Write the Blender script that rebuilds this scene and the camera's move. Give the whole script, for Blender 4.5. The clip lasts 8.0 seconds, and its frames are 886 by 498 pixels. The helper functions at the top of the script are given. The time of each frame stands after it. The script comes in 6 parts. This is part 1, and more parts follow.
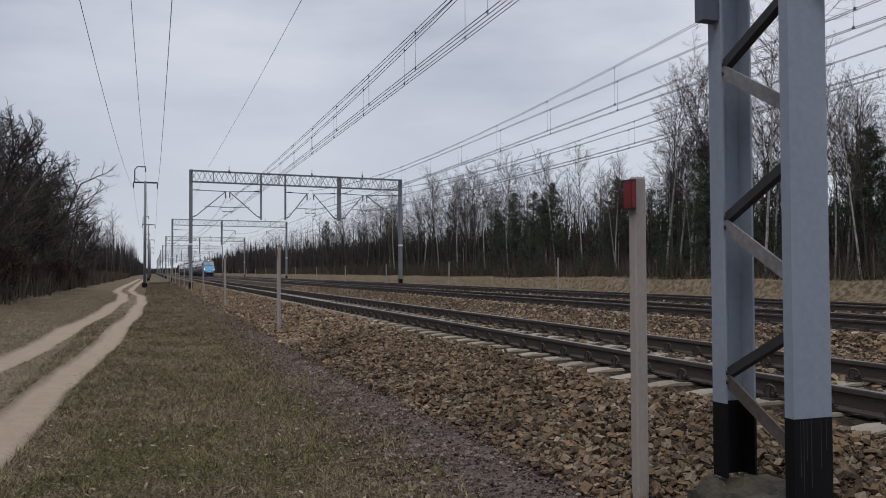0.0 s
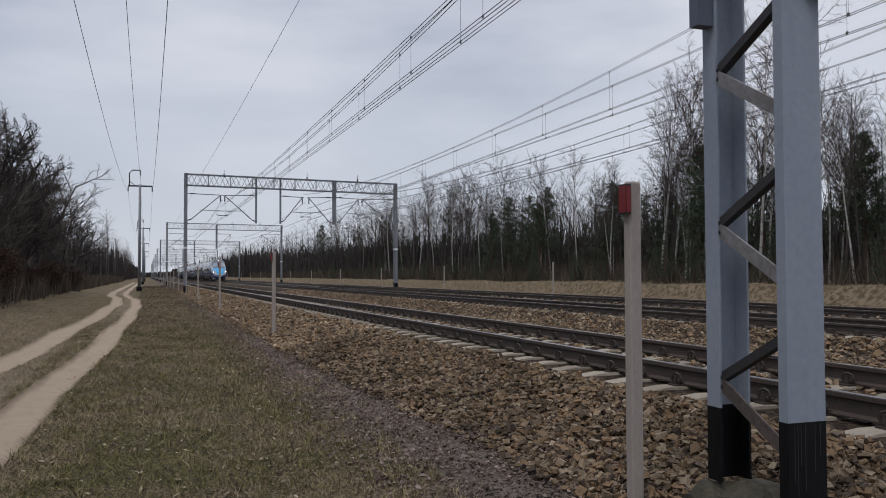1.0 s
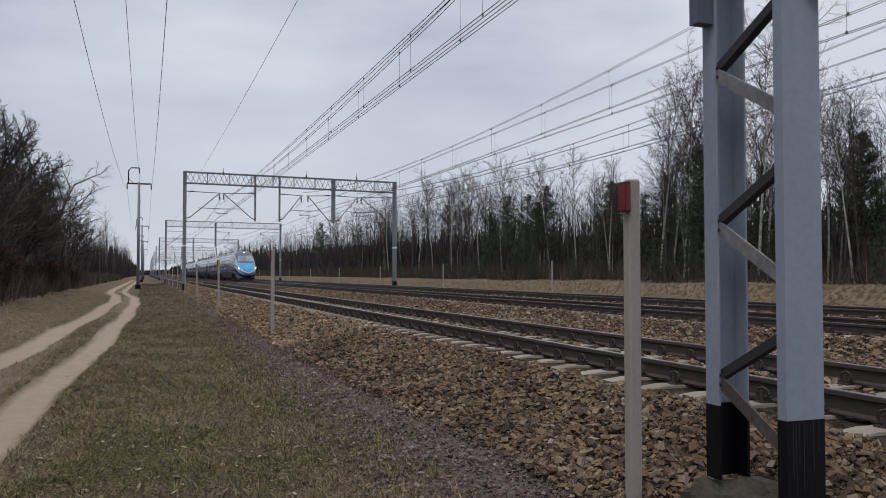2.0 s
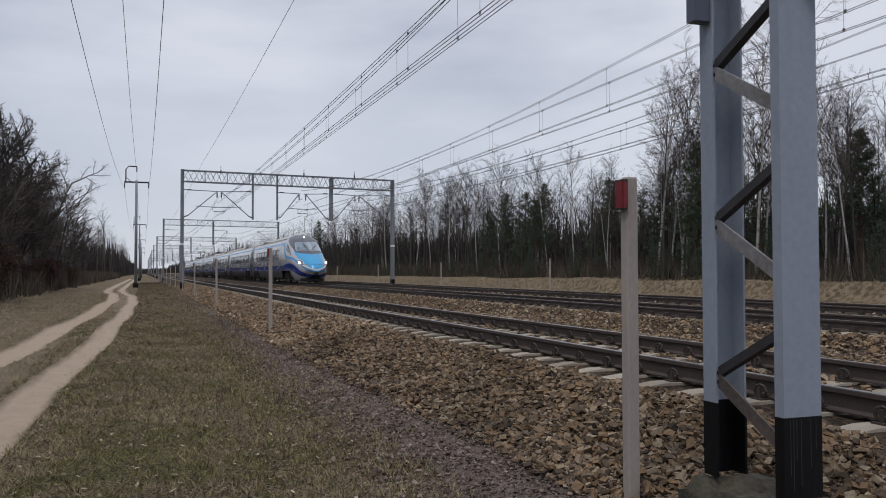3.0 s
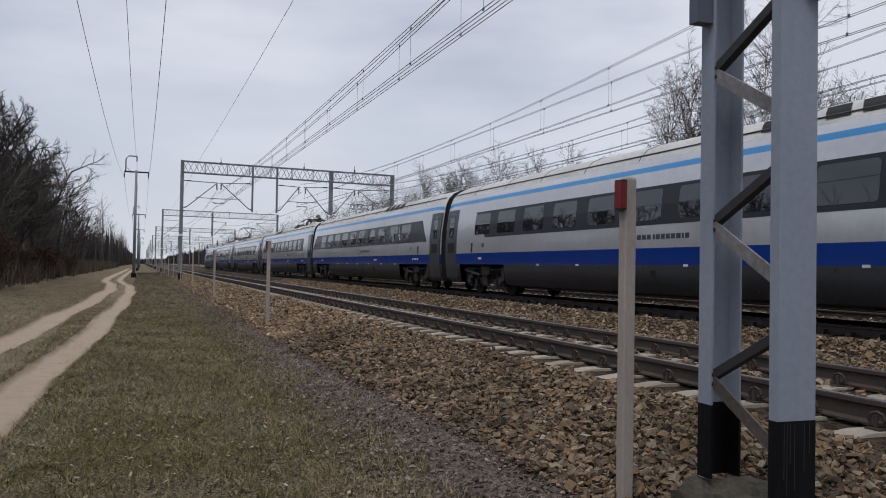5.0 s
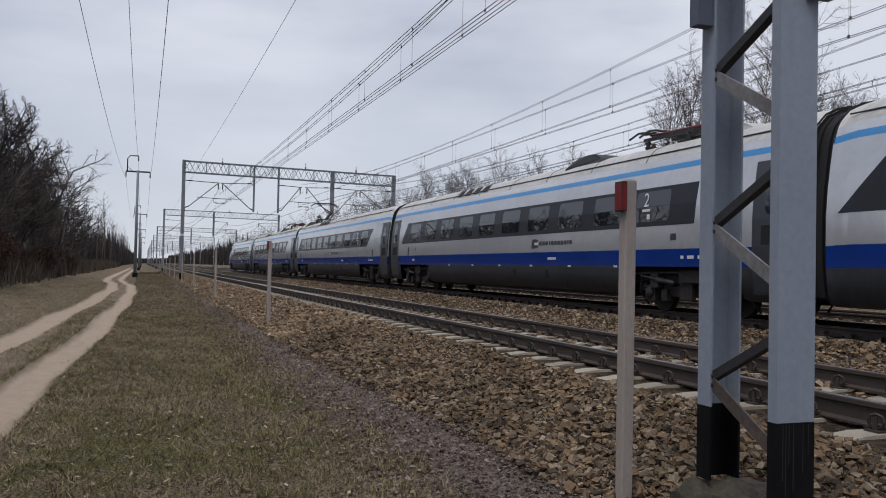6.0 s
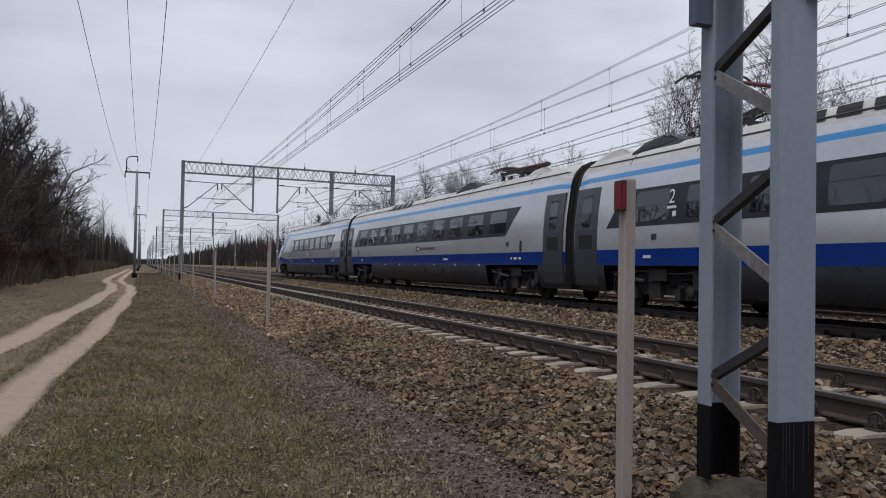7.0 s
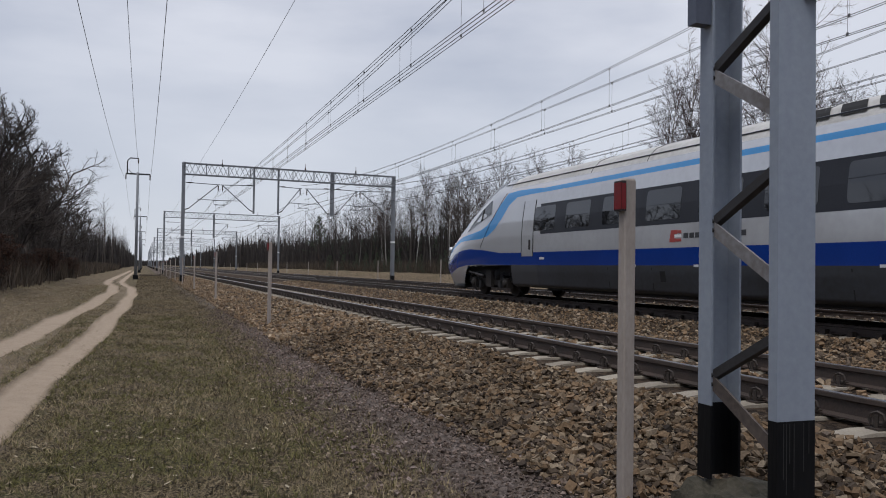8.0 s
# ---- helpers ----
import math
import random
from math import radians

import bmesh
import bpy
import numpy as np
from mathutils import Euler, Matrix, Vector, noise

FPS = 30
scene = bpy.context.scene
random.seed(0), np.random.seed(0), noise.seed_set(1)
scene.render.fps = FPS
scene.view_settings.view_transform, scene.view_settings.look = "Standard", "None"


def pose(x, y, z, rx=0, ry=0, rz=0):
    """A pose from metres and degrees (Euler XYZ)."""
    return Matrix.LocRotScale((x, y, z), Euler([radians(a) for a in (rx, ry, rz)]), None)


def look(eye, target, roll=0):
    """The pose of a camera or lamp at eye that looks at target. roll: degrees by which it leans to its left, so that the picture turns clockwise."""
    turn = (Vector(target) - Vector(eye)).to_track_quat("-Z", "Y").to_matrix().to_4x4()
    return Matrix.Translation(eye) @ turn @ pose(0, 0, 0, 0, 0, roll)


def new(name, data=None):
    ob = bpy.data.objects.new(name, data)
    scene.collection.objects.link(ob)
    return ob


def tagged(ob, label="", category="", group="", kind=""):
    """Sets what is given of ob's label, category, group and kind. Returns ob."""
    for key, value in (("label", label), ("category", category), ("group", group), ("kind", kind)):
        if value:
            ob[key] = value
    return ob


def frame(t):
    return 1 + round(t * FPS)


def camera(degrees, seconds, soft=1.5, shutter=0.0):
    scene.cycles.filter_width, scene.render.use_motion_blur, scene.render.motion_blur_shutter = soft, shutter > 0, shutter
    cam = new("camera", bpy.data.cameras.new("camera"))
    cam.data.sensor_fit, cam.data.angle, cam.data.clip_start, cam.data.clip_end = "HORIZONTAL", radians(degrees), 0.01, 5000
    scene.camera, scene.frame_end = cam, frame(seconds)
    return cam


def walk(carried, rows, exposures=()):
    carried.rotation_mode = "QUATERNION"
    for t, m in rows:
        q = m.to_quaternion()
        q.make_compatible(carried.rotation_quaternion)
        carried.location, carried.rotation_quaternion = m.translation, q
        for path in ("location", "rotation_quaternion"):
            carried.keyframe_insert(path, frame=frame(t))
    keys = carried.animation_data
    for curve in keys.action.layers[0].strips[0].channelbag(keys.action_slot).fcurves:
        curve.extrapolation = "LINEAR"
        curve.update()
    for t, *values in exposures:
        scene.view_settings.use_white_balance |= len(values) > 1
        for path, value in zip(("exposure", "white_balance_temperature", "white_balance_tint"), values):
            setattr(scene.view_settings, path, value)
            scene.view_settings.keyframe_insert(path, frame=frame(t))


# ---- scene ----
# camera: held by hand on the verge, turning and leaning a little
LENS = 56.5
cam = camera(LENS, 8.0, soft=1.0)


def aim(eye, yaw, pitch, roll):
    a, b = radians(yaw), radians(pitch)
    way = Vector((math.sin(a) * math.cos(b), math.cos(a) * math.cos(b), math.sin(b)))
    return look(eye, Vector(eye) + way, roll)


ROWS = [
    (0.0, (-4.907, -3.727, 0.880), 19.423, 1.548, -0.276),
    (0.5, (-4.908, -3.728, 0.883), 19.575, 1.769, -0.482),
    (1.0, (-4.912, -3.734, 0.881), 19.762, 1.823, -0.217),
    (1.5, (-4.912, -3.731, 0.873), 19.781, 1.791, -0.014),
    (3.0, (-4.911, -3.733, 0.873), 19.976, 1.590, -0.168),
    (3.5, (-4.906, -3.735, 0.874), 20.050, 1.482, 0.185),
    (4.0, (-4.908, -3.731, 0.872), 20.097, 1.303, 0.587),
    (4.5, (-4.904, -3.727, 0.874), 20.102, 1.296, 0.825),
    (6.0, (-4.906, -3.746, 0.877), 19.981, 1.369, 1.211),
    (6.5, (-4.905, -3.745, 0.879), 19.990, 1.410, 1.103),
    (7.0, (-4.901, -3.738, 0.878), 20.019, 1.351, 1.044),
    (7.5, (-4.899, -3.742, 0.879), 19.938, 1.393, 0.867),
    (8.0, (-4.900, -3.746, 0.879), 19.953, 1.389, 0.828),
]
walk(cam, [(t, aim(eye, yaw, pitch, roll)) for t, eye, yaw, pitch, roll in ROWS], exposures=[(0.0, -0.02), (2.5, 0.04), (4.0, 0.08), (6.0, 0.09), (8.0, 0.08)])

# ---- light: overcast sky, soft high sun behind cloud
world = bpy.data.worlds.new("overcast")
scene.world = world
world.use_nodes = True
wn, wl = world.node_tree.nodes, world.node_tree.links
wn.clear()
w_out = wn.new("ShaderNodeOutputWorld")
w_bg = wn.new("ShaderNodeBackground")
w_sky = wn.new("ShaderNodeTexSky")
w_sky.sky_type, w_sky.sun_disc = "NISHITA", False
w_sky.sun_elevation, w_sky.sun_rotation = radians(65), radians(231)
w_skybg = wn.new("ShaderNodeBackground")
w_skybg.inputs[1].default_value = 0.01
wl.new(w_sky.outputs[0], w_skybg.inputs[0])
w_co = wn.new("ShaderNodeTexCoord")
w_map = wn.new("ShaderNodeMapping")
w_map.inputs["Scale"].default_value = (1.3, 1.3, 4.5)
w_map.inputs["Location"].default_value = (1.25, 0.2, 0.1)
wl.new(w_co.outputs["Generated"], w_map.inputs[0])
w_no = wn.new("ShaderNodeTexNoise")
w_no.inputs["Scale"].default_value, w_no.inputs["Detail"].default_value, w_no.inputs["Roughness"].default_value = 1.6, 7, 0.48
wl.new(w_map.outputs[0], w_no.inputs["Vector"])
w_ra = wn.new("ShaderNodeValToRGB")
w_ra.color_ramp.elements[0].position, w_ra.color_ramp.elements[1].position = 0.36, 0.62
w_ra.color_ramp.elements[0].color = (0.35, 0.39, 0.50, 1)
w_ra.color_ramp.elements[1].color = (0.70, 0.72, 0.80, 1)
w_sep = wn.new("ShaderNodeSeparateXYZ")
wl.new(w_co.outputs["Generated"], w_sep.inputs[0])
w_tilt = wn.new("ShaderNodeMath")
w_tilt.operation, w_tilt.inputs[1].default_value = "MULTIPLY_ADD", 0.15
wl.new(w_sep.outputs["X"], w_tilt.inputs[0]), wl.new(w_no.outputs["Fac"], w_tilt.inputs[2])
w_thin = wn.new("ShaderNodeMath")
w_thin.operation, w_thin.inputs[1].default_value = "SUBTRACT", 0.035
wl.new(w_tilt.outputs[0], w_thin.inputs[0])
wl.new(w_thin.outputs[0], w_ra.inputs[0])
w_hr = wn.new("ShaderNodeMapRange")
w_hr.inputs["From Min"].default_value, w_hr.inputs["From Max"].default_value = 0.02, 0.34
wl.new(w_sep.outputs["Z"], w_hr.inputs["Value"])
w_mx = wn.new("ShaderNodeMix")
w_mx.data_type = "RGBA"
w_mx.inputs["A"].default_value = (0.60, 0.635, 0.715, 1)
wl.new(w_hr.outputs[0], w_mx.inputs["Factor"])
wl.new(w_ra.outputs[0], w_mx.inputs["B"])
wl.new(w_mx.outputs["Result"], w_bg.inputs[0])
w_bg.inputs[1].default_value = 0.91
w_add = wn.new("ShaderNodeAddShader")
wl.new(w_bg.outputs[0], w_add.inputs[0])
wl.new(w_skybg.outputs[0], w_add.inputs[1])
wl.new(w_add.outputs[0], w_out.inputs[0])

sun_data = bpy.data.lights.new("sun", "SUN")
sun_data.energy, sun_data.angle, sun_data.color = 1.5, radians(30), (1.0, 0.96, 0.9)
sun = new("sun", sun_data)
sun.matrix_basis = look((0, 0, 60), (22, 18, 0))


# ---- materials
def mat(name, a, b=None, rough=0.8, scale=6.0, fine=40.0, bump=0.0, metal=0.0, spread=(0.35, 0.65), island=0.0, spec=0.5, obj=0.0, stretch=(1, 1, 1)):
    """Two colours mixed by coarse and fine noise, with a little relief."""
    m = bpy.data.materials.new(name)
    m.use_nodes = True
    n, l = m.node_tree.nodes, m.node_tree.links
    p = n["Principled BSDF"]
    p.inputs["Roughness"].default_value, p.inputs["Metallic"].default_value = rough, metal
    p.inputs["Specular IOR Level"].default_value = spec
    b = b or tuple(0.75 * c for c in a)
    co = n.new("ShaderNodeTexCoord")
    mp = n.new("ShaderNodeMapping")
    mp.inputs["Scale"].default_value = stretch
    l.new(co.outputs["Object"], mp.inputs[0])
    n1, n2 = n.new("ShaderNodeTexNoise"), n.new("ShaderNodeTexNoise")
    n1.inputs["Scale"].default_value, n1.inputs["Detail"].default_value = scale, 4
    n2.inputs["Scale"].default_value, n2.inputs["Detail"].default_value = fine, 3
    l.new(mp.outputs[0], n1.inputs["Vector"]), l.new(mp.outputs[0], n2.inputs["Vector"])
    ad = n.new("ShaderNodeMath")
    ad.operation = "MULTIPLY_ADD"
    ad.inputs[1].default_value = 0.45
    l.new(n2.outputs["Fac"], ad.inputs[0])
    sc = n.new("ShaderNodeMath")
    sc.operation, sc.inputs[1].default_value = "MULTIPLY", 0.55
    l.new(n1.outputs["Fac"], sc.inputs[0])
    l.new(sc.outputs[0], ad.inputs[2])
    fac = ad.outputs[0]
    if island or obj:
        src = n.new("ShaderNodeNewGeometry").outputs["Random Per Island"] if island else n.new("ShaderNodeObjectInfo").outputs["Random"]
        k = n.new("ShaderNodeMath")
        k.operation, k.inputs[1].default_value = "MULTIPLY_ADD", island or obj
        l.new(src, k.inputs[0]), l.new(fac, k.inputs[2])
        s2 = n.new("ShaderNodeMath")
        s2.operation, s2.inputs[1].default_value = "SUBTRACT", 0.5 * (island or obj)
        l.new(k.outputs[0], s2.inputs[0])
        fac = s2.outputs[0]
    mr = n.new("ShaderNodeMapRange")
    mr.inputs["From Min"].default_value, mr.inputs["From Max"].default_value = spread
    l.new(fac, mr.inputs["Value"])
    mx = n.new("ShaderNodeMix")
    mx.data_type = "RGBA"
    mx.inputs["A"].default_value, mx.inputs["B"].default_value = (*a, 1), (*b, 1)
    l.new(mr.outputs[0], mx.inputs["Factor"])
    l.new(mx.outputs["Result"], p.inputs["Base Color"])
    if bump:
        bp = n.new("ShaderNodeBump")
        bp.inputs["Strength"].default_value, bp.inputs["Distance"].default_value = min(1, bump), 0.02
        l.new(n2.outputs["Fac"], bp.inputs["Height"])
        l.new(bp.outputs[0], p.inputs["Normal"])
    return m


def glow(name, colour, strength):
    m = bpy.data.materials.new(name)
    m.use_nodes = True
    p = m.node_tree.nodes["Principled BSDF"]
    p.inputs["Base Color"].default_value = (*colour, 1)
    p.inputs["Emission Color"].default_value, p.inputs["Emission Strength"].default_value = (*colour, 1), strength
    return m


M_RAIL = mat("rail_steel", (0.045, 0.036, 0.032), (0.085, 0.06, 0.048), rough=0.65, scale=3, fine=60, bump=0.2)
M_RAILTOP = mat("rail_running_surface", (0.42, 0.42, 0.43), (0.3, 0.3, 0.31), rough=0.28, metal=0.9, scale=2)
M_SLEEPER = mat("sleeper_concrete", (0.38, 0.335, 0.27), (0.24, 0.205, 0.16), rough=0.9, scale=5, fine=70, bump=0.4, obj=0.25)
M_CLIP = mat("rusty_clip", (0.03, 0.026, 0.024), (0.06, 0.042, 0.032), rough=0.7, scale=20)


def stone_mat(name, palette, tone=1.0):
    """Broken rock: each lump takes one colour of a palette, with dusty and dark faces of its own."""
    m = mat(name, (0.2, 0.15, 0.1), rough=0.95, scale=9, fine=60, spec=0.2)
    n, l = m.node_tree.nodes, m.node_tree.links
    geo = n.new("ShaderNodeNewGeometry")
    ra = n.new("ShaderNodeValToRGB")
    ra.color_ramp.interpolation = "CONSTANT"
    for k, c in enumerate(palette):
        e = ra.color_ramp.elements[k] if k < 2 else ra.color_ramp.elements.new(0.5)
        e.position = k / len(palette)
        e.color = (*[tone * v for v in c], 1)
    l.new(geo.outputs["Random Per Island"], ra.inputs[0])
    big = n.new("ShaderNodeTexNoise")
    big.inputs["Scale"].default_value, big.inputs["Detail"].default_value = 1.3, 3
    fine = n.new("ShaderNodeTexNoise")
    fine.inputs["Scale"].default_value, fine.inputs["Detail"].default_value = 55, 4
    for t in (big, fine):
        l.new(n["Texture Coordinate"].outputs["Object"], t.inputs["Vector"])
    add = n.new("ShaderNodeMath")
    l.new(big.outputs["Fac"], add.inputs[0]), l.new(fine.outputs["Fac"], add.inputs[1])
    rg = n.new("ShaderNodeMapRange")
    rg.inputs["From Min"].default_value, rg.inputs["From Max"].default_value = 0.75, 1.25
    rg.inputs["To Min"].default_value, rg.inputs["To Max"].default_value = 0.6, 1.3
    l.new(add.outputs[0], rg.inputs["Value"])
    mul = n.new("ShaderNodeVectorMath")
    mul.operation = "SCALE"
    l.new(ra.outputs[0], mul.inputs[0]), l.new(rg.outputs[0], mul.inputs["Scale"])
    l.new(mul.outputs[0], n["Principled BSDF"].inputs["Base Color"])
    return m


ROCK = [(0.205, 0.15, 0.10), (0.11, 0.082, 0.06), (0.27, 0.205, 0.14), (0.15, 0.115, 0.086), (0.22, 0.148, 0.09), (0.07, 0.054, 0.043), (0.33, 0.26, 0.185), (0.165, 0.118, 0.078)]
# same rock twice: slope copy toned down for dirt and shade, the other lighter
M_STONE = stone_mat("weathered_shaded_ballast", ROCK, 0.84)
M_STONE_LIGHTER = stone_mat("lighter_ballast", ROCK, 1.12)
# dirty chips, their palette darkened further for the shade in the ballast gaps
M_GAPCHIPS = stone_mat("ballast_fines", [(0.075, 0.056, 0.042), (0.04, 0.031, 0.025), (0.10, 0.074, 0.052), (0.06, 0.046, 0.036)])
M_GRAVEL = stone_mat("grey_gravel", [(0.23, 0.178, 0.152), (0.13, 0.10, 0.087), (0.29, 0.23, 0.205), (0.18, 0.135, 0.11), (0.09, 0.068, 0.057), (0.24, 0.175, 0.14)])
M_GALV = mat("grey_painted_steel", (0.29, 0.33, 0.395), (0.235, 0.27, 0.335), rough=0.55, scale=1.5, fine=25, bump=0.06)
M_GALVFAR = mat("galvanised_steel", (0.22, 0.235, 0.26), (0.16, 0.17, 0.19), rough=0.6, scale=1.0)
M_BLACK = mat("black_bitumen_paint", (0.0035, 0.004, 0.0055), (0.009, 0.0095, 0.011), rough=0.5, spec=0.2, scale=3, fine=40, bump=0.1, stretch=(1, 1, 0.15))
M_LACE = mat("weathered_lacing_steel", (0.25, 0.25, 0.265), (0.14, 0.125, 0.12), rough=0.65, scale=5, fine=30, bump=0.1)
M_BRACE = mat("dark_brace_steel", (0.038, 0.038, 0.043), (0.022, 0.02, 0.02), rough=0.6, scale=4)
M_RUSTY = mat("rust_stained_brace", (0.12, 0.095, 0.082), (0.055, 0.045, 0.042), rough=0.7, scale=5)
M_PLATE = mat("blue_grey_plate", (0.09, 0.105, 0.15), (0.075, 0.088, 0.125), rough=0.5)
M_POST = mat("marker_post_concrete", (0.39, 0.345, 0.315), (0.31, 0.27, 0.245), rough=0.85, scale=3, fine=60, bump=0.15, stretch=(1, 1, 0.4))
M_RED = mat("red_reflector", (0.23, 0.012, 0.016), (0.14, 0.008, 0.01), rough=0.3, scale=8)
M_DARK = mat("dark_housing", (0.02, 0.02, 0.022), (0.035, 0.035, 0.035), rough=0.6)
M_WIRE = mat("catenary_wire", (0.06, 0.062, 0.068), (0.085, 0.085, 0.085), rough=0.5)
M_CONC = mat("foundation_concrete", (0.085, 0.074, 0.055), (0.02, 0.02, 0.012), rough=0.95, scale=4, fine=30, bump=0.6)
M_INSUL = mat("insulator_ceramic", (0.06, 0.035, 0.03), rough=0.3)

M_SILVER = mat("silver_paint", (0.66, 0.675, 0.70), (0.58, 0.59, 0.61), rough=0.15, scale=0.6, fine=6, metal=0.45)
M_ROOF = mat("roof_paint", (0.60, 0.59, 0.57), (0.43, 0.42, 0.40), rough=0.5, scale=0.7, fine=8)
M_BLUE = mat("dark_blue_paint", (0.008, 0.045, 0.27), (0.006, 0.034, 0.21), rough=0.16, scale=0.8)
M_SKY = mat("light_blue_paint", (0.07, 0.30, 0.64), (0.06, 0.27, 0.57), rough=0.2, scale=0.8)
M_HOOD = mat("pale_cyan_paint", (0.12, 0.40, 0.64), (0.10, 0.36, 0.58), rough=0.25, scale=0.8)
# glass coloured pale and metallic to carry the sky's reflection
M_SCREEN = mat("sky_pale_windscreen", (0.42, 0.47, 0.50), (0.38, 0.43, 0.46), rough=0.06, metal=0.75)
M_CROWN = mat("grey_crown_paint", (0.17, 0.175, 0.19), (0.14, 0.145, 0.155), rough=0.3)
M_SKIRT = mat("grey_skirt_paint", (0.045, 0.05, 0.06), (0.028, 0.029, 0.032), rough=0.5, scale=0.8, fine=9)
M_DOOR = mat("dark_grey_door", (0.05, 0.055, 0.068), (0.038, 0.042, 0.052), rough=0.35, scale=1)
M_BAND = mat("window_band", (0.038, 0.041, 0.050), (0.032, 0.034, 0.041), rough=0.25, scale=1, spec=0.12)
M_GLASS = mat("tinted_glass", (0.016, 0.018, 0.022), (0.010, 0.011, 0.014), rough=0.02, spec=1.0)
M_RUBBER = mat("bellows_rubber", (0.012, 0.012, 0.013), rough=0.8)
M_BOGIE = mat("bogie_steel", (0.014, 0.013, 0.0125), (0.034, 0.027, 0.023), rough=0.75, scale=5)
M_WHITE = mat("white_paint", (0.75, 0.76, 0.78), (0.68, 0.69, 0.7), rough=0.4)
M_LAMPCASE = mat("lamp_reflector", (0.42, 0.44, 0.45), (0.18, 0.19, 0.2), rough=0.12, metal=0.5, scale=9)
M_LAMP = glow("headlamp_glow", (1.0, 0.97, 0.9), 6.0)
M_BARK = mat("dark_bark", (0.03, 0.025, 0.022), (0.075, 0.062, 0.054), rough=0.95, scale=6, fine=40, bump=0.4, obj=0.4)
M_TWIG = mat("twig_bark", (0.034, 0.028, 0.025), (0.078, 0.064, 0.057), rough=0.95, obj=0.5)
M_BIRCH = mat("birch_bark", (0.36, 0.345, 0.32), (0.05, 0.045, 0.04), rough=0.85, scale=2.5, fine=14, spread=(0.48, 0.62), stretch=(1, 1, 2.2))
M_BTWIG = mat("birch_twig", (0.085, 0.06, 0.055), (0.05, 0.035, 0.032), rough=0.9, obj=0.4)
M_PINE = mat("pine_needles", (0.028, 0.05, 0.031), (0.066, 0.088, 0.05), rough=0.8, scale=2, obj=0.4, island=0.5)
M_PBARK = mat("pine_bark", (0.12, 0.07, 0.045), (0.05, 0.04, 0.035), rough=0.95, scale=3)
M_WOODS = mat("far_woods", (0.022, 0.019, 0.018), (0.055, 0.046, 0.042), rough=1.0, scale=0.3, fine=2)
M_BRUSH = mat("undergrowth", (0.05, 0.04, 0.031), (0.10, 0.075, 0.055), rough=1.0, scale=0.8, island=0.5)
M_LEAFD = mat("dead_oak_leaves", (0.09, 0.045, 0.03), (0.05, 0.03, 0.022), rough=0.95, island=0.6)
M_GREEN = mat("green_grass_blades", (0.21, 0.19, 0.07), (0.065, 0.065, 0.022), rough=0.95, scale=0.8, fine=4, island=0.6, spread=(0.25, 0.75))
M_GRASS = mat("dry_grass_blades", (0.41, 0.33, 0.20), (0.10, 0.078, 0.042), rough=0.95, scale=0.6, fine=4, island=0.5, spread=(0.25, 0.75))
M_LITTER = mat("pale_leaf_litter", (0.42, 0.36, 0.26), (0.22, 0.17, 0.11), rough=0.9, island=0.8)


